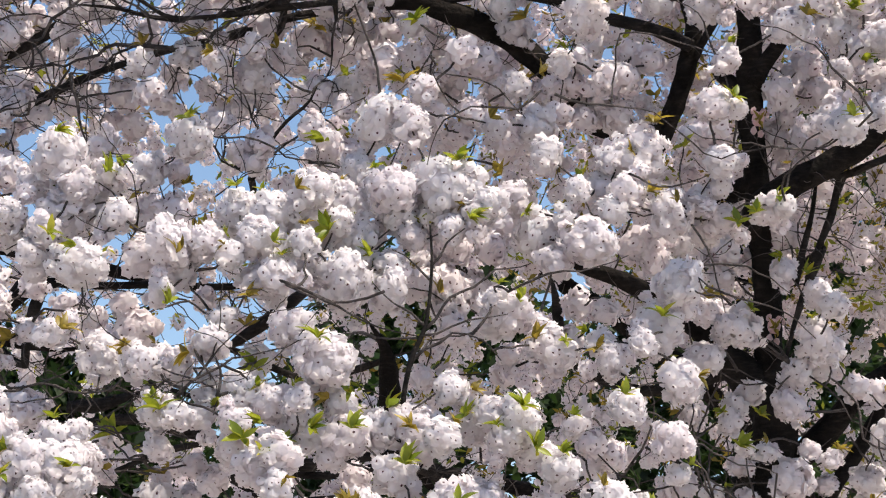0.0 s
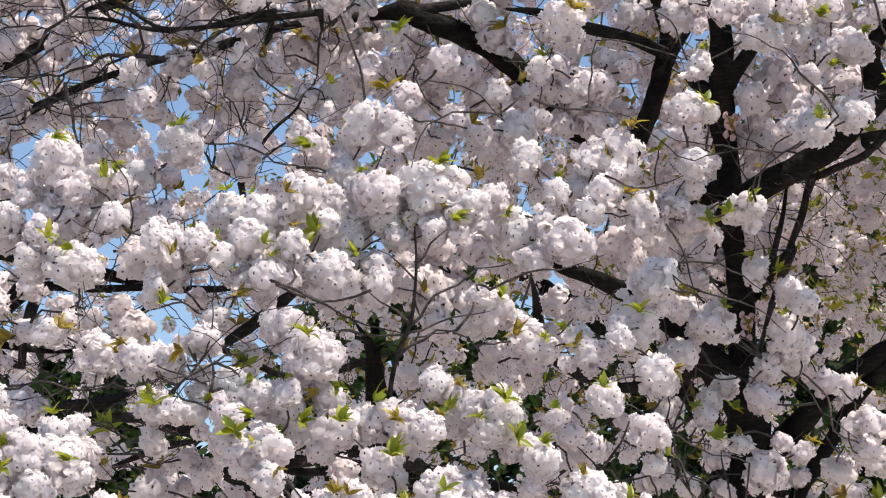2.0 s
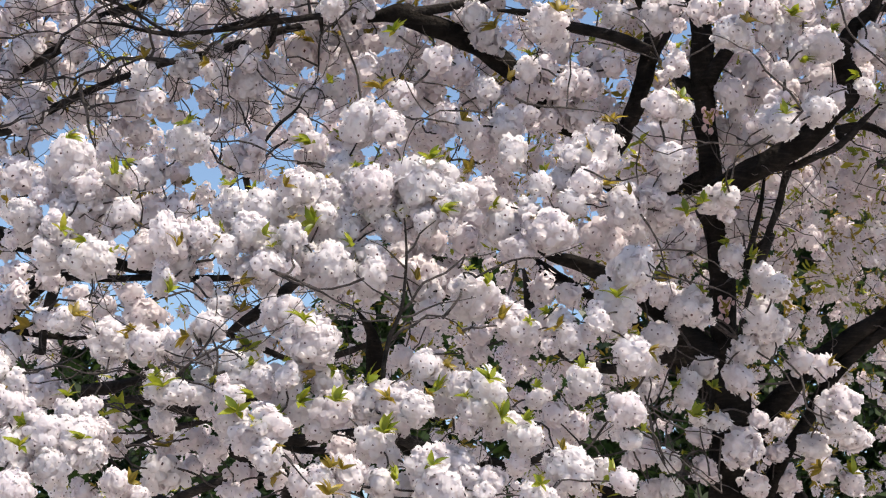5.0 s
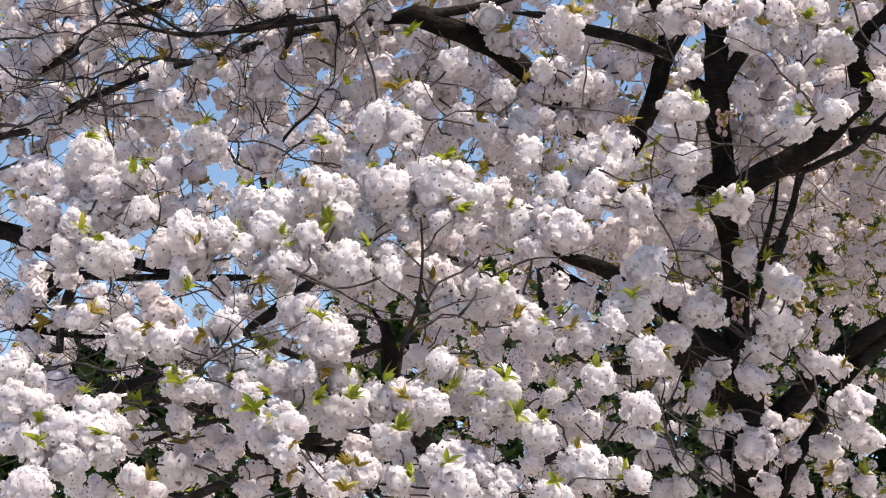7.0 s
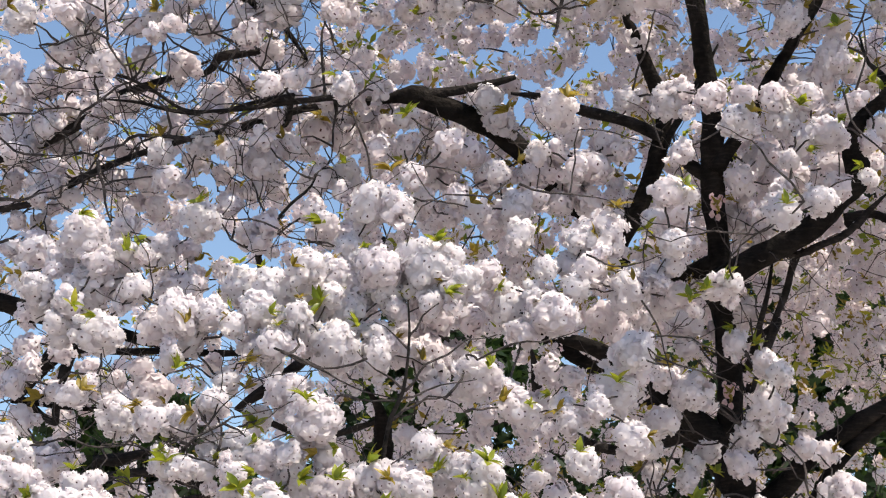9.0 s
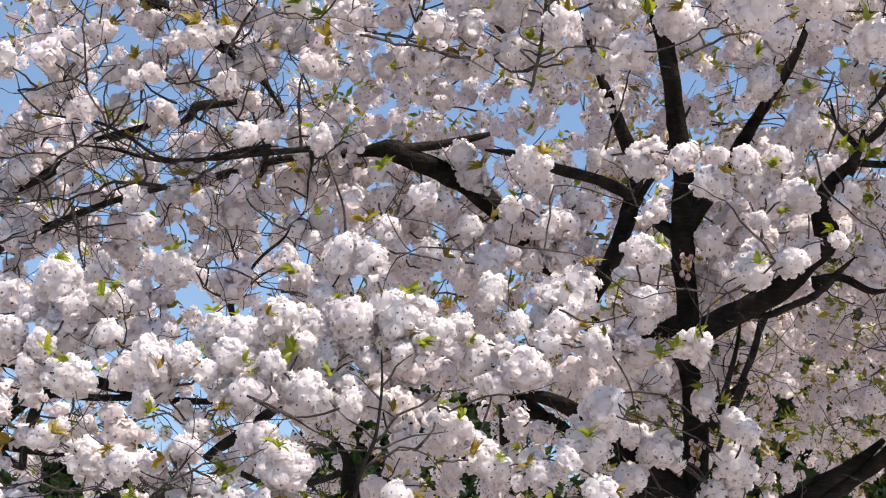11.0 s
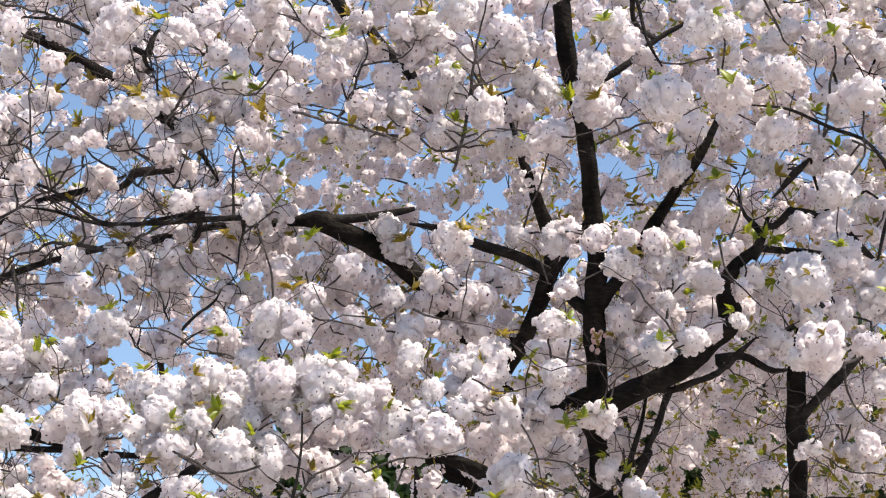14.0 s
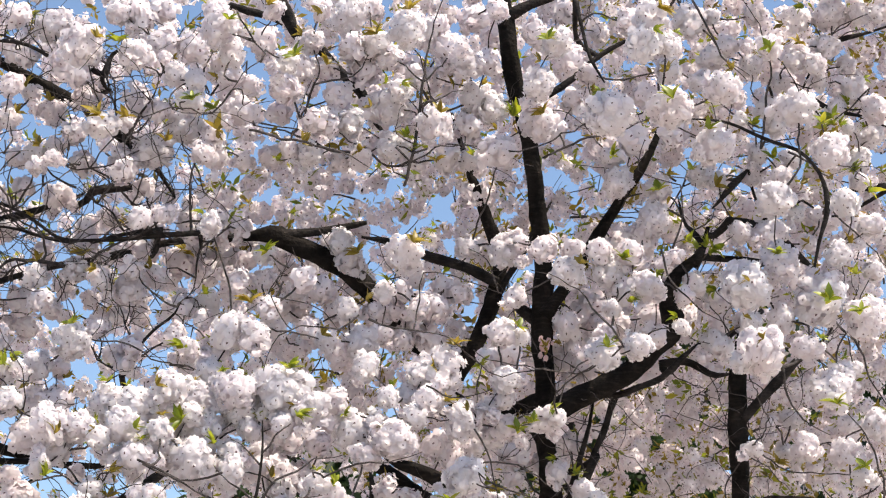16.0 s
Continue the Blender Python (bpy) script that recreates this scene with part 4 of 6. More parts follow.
bough(tree_a, [(-0.295, 5.418, 4.065, 0.006), (-0.275, 5.418, 4.133, 0.005), (-0.286, 5.418, 4.16, 0.004)])
bough(tree_a, [(1.289, 5.556, 3.902, 0.005), (1.361, 5.556, 4.022, 0.0043), (1.376, 5.556, 4.1, 0.0037), (1.384, 5.556, 4.238, 0.003)])
bough(tree_b, [(1.522, 5.407, 3.901, 0.005), (1.592, 5.407, 3.869, 0.0043), (1.681, 5.407, 3.867, 0.0037), (1.769, 5.407, 3.827, 0.003)])

# ball-shaped blossom clusters: (x, y, z, diameter)
blossoms(tree_a, [(-1.03, 4.98, 2.195, 0.094), (-0.982, 4.936, 2.203, 0.123), (-0.9, 5.006, 2.265, 0.125), (-0.816, 5.055, 2.298, 0.096), (-0.988, 5.023, 2.309, 0.11), (-0.919, 5.026, 2.336, 0.126), (-0.857, 5.043, 2.338, 0.133), (-1.051, 5.061, 2.342, 0.111), (-0.805, 5.078, 2.356, 0.096), (-0.87, 5.074, 2.407, 0.081), (-0.833, 5.099, 2.415, 0.081), (-1.005, 5.113, 2.419, 0.129), (-1.047, 5.059, 2.425, 0.127), (-1.015, 5.138, 2.493, 0.098), (-1.069, 5.123, 2.52, 0.114), (-0.795, 5.197, 2.602, 0.129), (-0.89, 5.128, 2.647, 0.089), (-0.847, 5.173, 2.816, 0.139), (-0.951, 5.241, 2.816, 0.069), (-0.962, 5.215, 2.845, 0.085), (-0.941, 5.208, 2.902, 0.108), (-1.012, 5.285, 2.907, 0.093), (-0.77, 5.219, 2.938, 0.098), (-1.025, 5.23, 2.943, 0.108)])
blossoms(tree_a, [(-0.894, 5.269, 2.952, 0.132), (-0.834, 5.302, 2.982, 0.1), (-0.866, 5.215, 3.005, 0.115), (-0.986, 5.325, 3.038, 0.094), (-0.801, 5.265, 3.042, 0.093), (-1.13, 5.516, 3.051, 0.08), (-0.908, 5.242, 3.087, 0.142), (-1.171, 5.94, 3.307, 0.078), (-0.766, 5.583, 3.42, 0.112), (-1.11, 5.924, 3.566, 0.123), (-0.899, 5.798, 3.639, 0.081), (-0.989, 5.512, 3.751, 0.116), (-1.166, 5.466, 3.784, 0.115), (-0.809, 5.57, 3.817, 0.105), (-0.894, 5.55, 3.917, 0.095), (-0.761, 5.565, 3.96, 0.102), (-0.833, 5.593, 4.024, 0.084), (-1.019, 5.537, 4.033, 0.099), (-0.779, 5.515, 4.23, 0.13), (-0.708, 5.044, 2.2, 0.092), (-0.308, 4.991, 2.217, 0.094), (-0.742, 4.992, 2.224, 0.109), (-0.387, 4.965, 2.282, 0.094), (-0.67, 5.331, 2.29, 0.115)])
blossoms(tree_a, [(-0.43, 4.995, 2.327, 0.11), (-0.389, 4.987, 2.356, 0.116), (-0.373, 5.097, 2.376, 0.066), (-0.471, 5.073, 2.38, 0.124), (-0.648, 5.118, 2.391, 0.082), (-0.32, 5.137, 2.417, 0.114), (-0.474, 5.026, 2.428, 0.093), (-0.598, 5.034, 2.444, 0.096), (-0.342, 5.113, 2.455, 0.113), (-0.557, 5.132, 2.46, 0.088), (-0.653, 5.088, 2.468, 0.097), (-0.409, 5.108, 2.483, 0.098), (-0.343, 5.039, 2.485, 0.081), (-0.541, 5.146, 2.505, 0.082), (-0.47, 5.139, 2.506, 0.13), (-0.541, 5.144, 2.547, 0.067), (-0.696, 5.084, 2.573, 0.097), (-0.613, 5.154, 2.578, 0.115), (-0.659, 5.189, 2.593, 0.096), (-0.539, 5.105, 2.618, 0.098), (-0.454, 5.391, 2.636, 0.093), (-0.363, 5.132, 2.658, 0.105), (-0.521, 5.22, 2.695, 0.084), (-0.662, 5.182, 2.751, 0.081)])
blossoms(tree_a, [(-0.401, 5.236, 2.753, 0.075), (-0.45, 5.208, 2.78, 0.107), (-0.397, 5.164, 2.784, 0.1), (-0.618, 5.233, 2.809, 0.101), (-0.324, 5.273, 2.82, 0.086), (-0.505, 5.17, 2.831, 0.084), (-0.367, 5.271, 2.853, 0.086), (-0.715, 5.276, 2.854, 0.115), (-0.34, 5.17, 2.859, 0.097), (-0.65, 5.188, 2.865, 0.13), (-0.573, 5.212, 2.871, 0.117), (-0.443, 5.201, 2.879, 0.117), (-0.312, 5.324, 2.938, 0.117), (-0.411, 5.256, 2.952, 0.125), (-0.489, 5.32, 2.969, 0.134), (-0.321, 5.212, 3, 0.108), (-0.733, 5.492, 3.116, 0.116), (-0.624, 5.381, 3.164, 0.14), (-0.487, 5.643, 3.416, 0.125), (-0.663, 5.65, 3.473, 0.104), (-0.327, 5.981, 3.674, 0.098), (-0.444, 5.525, 3.832, 0.129), (-0.586, 5.322, 3.834, 0.121), (-0.325, 5.223, 3.874, 0.106)])
blossoms(tree_a, [(-0.345, 5.529, 3.915, 0.129), (-0.317, 5.197, 3.936, 0.078), (-0.376, 5.274, 3.983, 0.107), (-0.647, 5.17, 4.015, 0.136), (-0.497, 5.266, 4.036, 0.114), (-0.425, 5.39, 4.135, 0.111), (-0.571, 5.405, 4.231, 0.105), (0.123, 5.013, 2.178, 0.092), (-0.263, 4.934, 2.183, 0.078), (0.022, 4.951, 2.196, 0.121), (-0.052, 5.064, 2.21, 0.096), (-0.12, 5.003, 2.217, 0.095), (0.138, 5.039, 2.219, 0.101), (-0.251, 4.987, 2.23, 0.079), (0.087, 5.035, 2.233, 0.08), (-0.201, 4.999, 2.244, 0.116), (-0.005, 5.007, 2.257, 0.122), (0.06, 5.054, 2.262, 0.124), (-0.104, 5.091, 2.296, 0.081), (-0.134, 5.075, 2.322, 0.118), (-0.269, 5.098, 2.368, 0.081), (-0.028, 5.017, 2.395, 0.096), (0.114, 5.038, 2.397, 0.096), (-0.234, 5.083, 2.408, 0.112)])
blossoms(tree_a, [(-0.075, 5.106, 2.417, 0.129), (-0.162, 5.116, 2.426, 0.104), (0.142, 5.044, 2.44, 0.134), (0.048, 5.13, 2.441, 0.114), (-0.117, 5.09, 2.45, 0.072), (0.084, 5.058, 2.456, 0.097), (-0.257, 5.147, 2.489, 0.098), (0.023, 5.114, 2.495, 0.073), (-0.013, 5.091, 2.519, 0.104), (-0.285, 5.073, 2.575, 0.157), (0.081, 5.214, 2.678, 0.084), (0.118, 5.186, 2.709, 0.129), (0.094, 5.149, 2.73, 0.074), (-0.146, 5.256, 2.77, 0.102), (-0.002, 5.453, 2.782, 0.095), (-0.247, 5.236, 2.797, 0.147), (-0.149, 5.277, 2.835, 0.102), (-0.204, 5.287, 2.853, 0.086), (-0.069, 5.511, 2.888, 0.09), (0, 5.219, 2.902, 0.102), (-0.23, 5.304, 2.902, 0.11), (-0.09, 5.26, 2.905, 0.086), (-0.193, 5.313, 2.919, 0.117), (-0.265, 5.248, 2.934, 0.086)])
blossoms(tree_a, [(0.063, 5.224, 2.94, 0.092), (-0.119, 5.285, 2.95, 0.103), (0.088, 5.213, 2.97, 0.085), (-0.235, 5.33, 3, 0.104), (-0.019, 5.253, 3.004, 0.166), (0.147, 5.304, 3.006, 0.104), (-0.133, 5.244, 3.007, 0.126), (-0.283, 5.343, 3.012, 0.118), (0.046, 5.268, 3.027, 0.103), (-0.067, 5.294, 3.035, 0.104), (-0.178, 5.327, 3.045, 0.104), (-0.221, 5.355, 3.093, 0.088), (-0.096, 5.313, 3.19, 0.108), (-0.298, 5.526, 3.191, 0.097), (-0.167, 5.357, 3.209, 0.156), (0.115, 5.516, 3.248, 0.098), (-0.249, 5.681, 3.39, 0.104), (-0.236, 5.237, 3.501, 0.095), (-0.08, 5.597, 3.54, 0.087), (-0.225, 5.985, 3.666, 0.125), (0.035, 5.492, 3.838, 0.105), (-0.078, 5.577, 3.846, 0.106), (-0.168, 5.306, 3.89, 0.107), (-0.254, 5.568, 3.984, 0.079)])
blossoms(tree_a, [(-0.048, 5.236, 4.025, 0.107), (-0.206, 5.218, 4.043, 0.107), (-0.245, 5.148, 4.082, 0.123), (-0.005, 5.472, 4.112, 0.106), (0.026, 5.473, 4.202, 0.107), (0.145, 5.462, 4.302, 0.135), (0.281, 4.956, 2.17, 0.063), (0.248, 4.949, 2.18, 0.09), (0.461, 5.001, 2.211, 0.079), (0.33, 5.045, 2.245, 0.148), (0.448, 5.427, 2.292, 0.086), (0.495, 5.092, 2.326, 0.066), (0.229, 5.044, 2.328, 0.111), (0.197, 5.077, 2.361, 0.081), (0.169, 5.065, 2.373, 0.072), (0.48, 5.06, 2.393, 0.112), (0.268, 5.141, 2.44, 0.082), (0.379, 5.06, 2.475, 0.112), (0.506, 5.135, 2.537, 0.121), (0.352, 5.13, 2.58, 0.099), (0.592, 5.569, 2.584, 0.079), (0.251, 5.199, 2.616, 0.09), (0.421, 5.095, 2.616, 0.095), (0.335, 5.173, 2.632, 0.084)])
blossoms(tree_a, [(0.216, 5.197, 2.637, 0.1), (0.477, 5.22, 2.677, 0.14), (0.197, 5.233, 2.692, 0.068), (0.515, 5.147, 2.77, 0.116), (0.567, 5.544, 2.813, 0.107), (0.237, 5.242, 2.839, 0.085), (0.316, 5.219, 2.877, 0.144), (0.205, 5.312, 2.916, 0.13), (0.264, 5.258, 2.94, 0.069), (0.569, 5.524, 2.95, 0.113), (0.377, 5.236, 2.956, 0.086), (0.513, 5.271, 2.957, 0.136), (0.584, 5.31, 2.996, 0.087), (0.409, 5.253, 3.006, 0.103), (0.299, 5.25, 3.006, 0.093), (0.359, 5.346, 3.046, 0.105), (0.395, 5.321, 3.101, 0.104), (0.449, 5.325, 3.123, 0.155), (0.238, 5.374, 3.133, 0.095), (0.224, 5.573, 3.262, 0.125), (0.179, 5.579, 3.366, 0.086), (0.289, 5.559, 3.42, 0.083), (0.346, 5.444, 3.509, 0.129), (0.188, 5.724, 3.573, 0.102)])
blossoms(tree_a, [(0.554, 5.635, 3.608, 0.111), (0.156, 5.722, 3.631, 0.116), (0.599, 5.273, 3.796, 0.138), (0.201, 5.508, 3.845, 0.105), (0.369, 5.515, 3.849, 0.089), (0.408, 5.244, 3.855, 0.131), (0.467, 5.535, 3.863, 0.106), (0.542, 5.573, 3.872, 0.09), (0.287, 5.497, 3.874, 0.106), (0.161, 5.476, 3.943, 0.122), (0.283, 5.501, 4.009, 0.137), (0.312, 5.43, 4.038, 0.088), (0.549, 5.514, 4.07, 0.107), (0.307, 5.135, 4.114, 0.124), (0.51, 5.397, 4.132, 0.129), (0.227, 5.421, 4.191, 0.106), (0.624, 5.804, 2.275, 0.097), (0.671, 5.774, 2.287, 0.081), (0.662, 5.712, 2.349, 0.08), (0.854, 5.667, 2.38, 0.12), (0.954, 5.67, 2.434, 0.065), (0.787, 5.635, 2.446, 0.08), (0.729, 5.6, 2.449, 0.064), (0.901, 5.672, 2.458, 0.065)])
blossoms(tree_a, [(0.694, 5.607, 2.515, 0.077), (0.601, 5.665, 2.538, 0.08), (0.837, 5.579, 2.553, 0.101), (0.716, 5.649, 2.559, 0.102), (0.76, 5.67, 2.6, 0.081), (0.857, 5.584, 2.634, 0.092), (0.619, 5.514, 2.651, 0.109), (0.917, 5.618, 2.655, 0.093), (0.931, 5.573, 2.69, 0.092), (0.897, 5.531, 2.714, 0.11), (0.672, 5.495, 2.716, 0.079), (0.7, 5.476, 2.735, 0.106), (0.624, 5.46, 2.763, 0.093), (0.923, 5.423, 2.768, 0.093), (0.889, 5.436, 2.805, 0.093), (0.816, 5.456, 2.861, 0.088), (0.613, 5.381, 2.937, 0.088), (0.645, 5.328, 2.955, 0.104), (0.759, 5.338, 2.987, 0.101), (0.791, 5.302, 2.988, 0.07), (0.636, 5.3, 3.032, 0.087), (0.636, 5.226, 3.073, 0.099), (0.884, 5.01, 3.094, 0.1), (0.983, 5.033, 3.138, 0.091)])
blossoms(tree_a, [(0.928, 5.31, 3.195, 0.122), (0.675, 5.239, 3.204, 0.07), (0.619, 5.227, 3.211, 0.103), (1.025, 5.3, 3.215, 0.084), (0.657, 5.256, 3.336, 0.087), (0.973, 5.429, 3.367, 0.081), (0.81, 5.214, 3.406, 0.117), (0.975, 5.492, 3.502, 0.118), (0.653, 5.529, 3.566, 0.126), (0.876, 4.867, 3.766, 0.15), (1.046, 4.867, 3.794, 0.14), (1.003, 5.539, 3.82, 0.124), (0.991, 5.517, 3.897, 0.107), (0.718, 5.279, 3.898, 0.14), (1.017, 4.754, 3.934, 0.1), (0.953, 4.752, 3.937, 0.126), (0.713, 5.181, 3.985, 0.124), (0.97, 4.757, 4.019, 0.117), (0.605, 5.528, 4.04, 0.131), (0.761, 5.168, 4.112, 0.125), (0.9, 5.459, 4.146, 0.09), (1.212, 5.974, 2.322, 0.091), (1.119, 5.905, 2.346, 0.096), (1.065, 5.777, 2.394, 0.104)])
blossoms(tree_a, [(1.177, 5.742, 2.411, 0.112), (1.127, 5.682, 2.442, 0.096), (1.104, 5.71, 2.494, 0.097), (1.141, 5.659, 2.501, 0.096), (1.148, 5.235, 3.259, 0.07), (1.08, 5.406, 3.434, 0.129), (1.123, 5.559, 3.702, 0.134), (1.178, 4.924, 3.704, 0.141), (1.143, 5.564, 3.819, 0.107), (1.184, 4.793, 3.832, 0.133), (1.142, 5.403, 4.156, 0.107), (1.226, 5.454, 4.351, 0.126)])
inner_blossoms(tree_a, [(-1.238, 5.876, 3.221, 0.072), (-1.226, 5.883, 3.308, 0.069), (-1.263, 5.961, 3.444, 0.062), (-1.25, 5.915, 3.578, 0.105), (-1.238, 5.872, 3.695, 0.105), (-1.267, 5.853, 3.753, 0.082), (-0.88, 5.401, 2.245, 0.07), (-0.805, 5.418, 2.364, 0.055), (-0.779, 5.318, 2.437, 0.061), (-0.966, 5.365, 2.502, 0.077), (-1.005, 5.402, 2.526, 0.093), (-1.085, 5.416, 2.634, 0.081), (-1.001, 5.431, 2.709, 0.066), (-1.108, 5.402, 2.722, 0.072), (-0.838, 5.428, 2.741, 0.056), (-0.774, 5.448, 2.775, 0.079), (-1.089, 5.491, 2.783, 0.089), (-0.927, 5.516, 2.79, 0.064), (-1.006, 5.529, 2.841, 0.064), (-1.099, 5.533, 2.858, 0.08), (-1.118, 5.603, 3.143, 0.098), (-0.865, 5.602, 3.209, 0.082), (-0.831, 5.93, 3.362, 0.079), (-1.144, 5.966, 3.366, 0.061)])
inner_blossoms(tree_a, [(-1.08, 5.879, 3.375, 0.078), (-0.893, 5.958, 3.38, 0.07), (-1.172, 5.833, 3.413, 0.069), (-0.996, 5.968, 3.436, 0.079), (-0.943, 5.89, 3.437, 0.07), (-0.85, 5.895, 3.438, 0.096), (-1.117, 5.842, 3.458, 0.086), (-1.195, 5.857, 3.489, 0.069), (-1.189, 5.886, 3.556, 0.096), (-0.943, 5.983, 3.563, 0.071), (-0.783, 5.821, 3.569, 0.081), (-1.138, 5.925, 3.618, 0.066), (-0.912, 5.461, 3.649, 0.092), (-1.114, 5.933, 3.654, 0.106), (-1.017, 5.843, 3.657, 0.073), (-0.947, 5.563, 3.692, 0.098), (-1.059, 5.554, 3.707, 0.078), (-1.158, 5.838, 3.717, 0.087), (-1.096, 5.804, 3.719, 0.065), (-0.842, 5.642, 3.729, 0.083), (-0.78, 5.45, 3.73, 0.069), (-0.894, 5.788, 3.741, 0.057), (-0.779, 5.923, 3.763, 0.062), (-1.074, 5.974, 3.766, 0.08)])
inner_blossoms(tree_a, [(-1.019, 5.439, 3.791, 0.092), (-0.931, 5.435, 3.798, 0.069), (-0.858, 5.569, 3.8, 0.074), (-0.991, 5.495, 3.862, 0.098), (-0.881, 5.444, 3.99, 0.087), (-1.01, 5.444, 4.095, 0.09), (-0.849, 5.524, 4.123, 0.079), (-0.888, 5.467, 4.229, 0.102), (-0.492, 5.276, 2.225, 0.078), (-0.387, 5.289, 2.264, 0.06), (-0.481, 5.404, 2.283, 0.08), (-0.602, 5.398, 2.313, 0.064), (-0.539, 5.305, 2.343, 0.078), (-0.673, 5.418, 2.363, 0.062), (-0.593, 5.338, 2.377, 0.064), (-0.75, 5.444, 2.717, 0.097), (-0.588, 5.463, 2.796, 0.066), (-0.671, 5.501, 3.017, 0.1), (-0.668, 5.527, 3.122, 0.074), (-0.479, 5.562, 3.162, 0.069), (-0.527, 5.587, 3.194, 0.074), (-0.462, 5.542, 3.205, 0.081), (-0.341, 5.596, 3.268, 0.074), (-0.575, 5.582, 3.274, 0.069)])
inner_blossoms(tree_a, [(-0.746, 5.562, 3.343, 0.09), (-0.72, 5.676, 3.353, 0.075), (-0.328, 5.661, 3.371, 0.097), (-0.536, 5.867, 3.401, 0.069), (-0.473, 5.914, 3.416, 0.079), (-0.576, 5.569, 3.426, 0.074), (-0.481, 5.563, 3.456, 0.083), (-0.417, 5.668, 3.474, 0.076), (-0.636, 5.963, 3.475, 0.071), (-0.717, 5.927, 3.508, 0.07), (-0.64, 5.643, 3.551, 0.084), (-0.394, 5.974, 3.557, 0.067), (-0.358, 5.941, 3.607, 0.106), (-0.456, 5.893, 3.618, 0.07), (-0.639, 5.712, 3.626, 0.094), (-0.431, 5.89, 3.652, 0.07), (-0.46, 5.931, 3.72, 0.071), (-0.523, 5.481, 3.743, 0.092), (-0.597, 5.959, 3.757, 0.08), (-0.733, 5.438, 3.759, 0.061), (-0.654, 5.596, 3.803, 0.078), (-0.529, 5.541, 3.804, 0.095), (-0.749, 5.561, 3.837, 0.078), (-0.685, 5.487, 3.862, 0.077)])
inner_blossoms(tree_a, [(-0.529, 5.439, 3.886, 0.07), (-0.432, 5.48, 3.946, 0.078), (-0.49, 5.527, 3.99, 0.106), (-0.679, 5.444, 4.037, 0.094), (-0.723, 5.425, 4.064, 0.101), (-0.329, 5.394, 4.124, 0.101), (-0.503, 5.421, 4.239, 0.105), (-0.437, 5.464, 4.277, 0.089), (-0.22, 5.301, 2.34, 0.078), (-0.063, 5.447, 2.598, 0.066), (0.135, 5.472, 2.616, 0.072), (0.146, 5.429, 2.654, 0.072), (0.012, 5.41, 2.712, 0.094), (-0.061, 5.413, 2.82, 0.082), (0.061, 5.527, 2.829, 0.09), (-0.013, 5.457, 2.829, 0.095), (0.107, 5.496, 2.923, 0.096), (0.015, 5.46, 2.923, 0.083), (-0.022, 5.545, 2.928, 0.1), (0.14, 5.528, 2.994, 0.1), (-0.247, 5.619, 3.201, 0.091), (0.068, 5.611, 3.303, 0.099), (-0.026, 5.627, 3.308, 0.07), (-0.26, 5.63, 3.327, 0.07)])
inner_blossoms(tree_a, [(0.041, 5.868, 3.329, 0.078), (-0.057, 5.537, 3.343, 0.074), (-0.151, 5.559, 3.433, 0.086), (0.038, 5.567, 3.451, 0.086), (0.104, 5.672, 3.455, 0.104), (0.027, 5.964, 3.462, 0.088), (-0.023, 5.948, 3.484, 0.088), (-0.085, 5.686, 3.486, 0.071), (0.027, 5.892, 3.509, 0.087), (-0.275, 5.968, 3.589, 0.106), (-0.005, 5.992, 3.613, 0.089), (-0.14, 5.941, 3.632, 0.074), (-0.249, 5.68, 3.642, 0.088), (-0.157, 5.999, 3.742, 0.09), (-0.283, 5.419, 3.788, 0.092), (-0.252, 5.517, 3.821, 0.095), (-0.166, 5.581, 3.836, 0.072), (0.133, 5.577, 3.853, 0.072), (-0.024, 5.496, 3.855, 0.071), (-0.253, 5.46, 3.864, 0.077), (0.1, 5.46, 3.918, 0.078), (0.055, 5.44, 3.926, 0.095), (-0.069, 5.571, 3.996, 0.079), (-0.051, 5.422, 4.025, 0.095)])
inner_blossoms(tree_a, [(0.122, 5.501, 4.037, 0.106), (-0.159, 5.446, 4.038, 0.071), (-0.212, 5.417, 4.05, 0.071), (-0.242, 5.449, 4.106, 0.078), (0.083, 5.493, 4.127, 0.072), (-0.125, 5.518, 4.216, 0.08), (0.055, 5.363, 4.263, 0.078), (-0.093, 5.388, 4.265, 0.078), (-0.278, 5.433, 4.273, 0.089), (0.227, 5.393, 2.305, 0.064), (0.352, 5.439, 2.383, 0.078), (0.378, 5.386, 2.405, 0.08), (0.32, 5.33, 2.427, 0.079), (0.309, 5.358, 2.505, 0.065), (0.249, 5.417, 2.62, 0.066), (0.424, 5.446, 2.658, 0.079), (0.293, 5.5, 2.697, 0.083), (0.37, 5.398, 2.752, 0.072), (0.316, 5.525, 2.79, 0.083), (0.498, 5.446, 2.885, 0.082), (0.454, 5.454, 2.918, 0.089), (0.484, 5.447, 2.932, 0.099), (0.597, 5.549, 3.231, 0.065), (0.17, 5.819, 3.28, 0.086)])
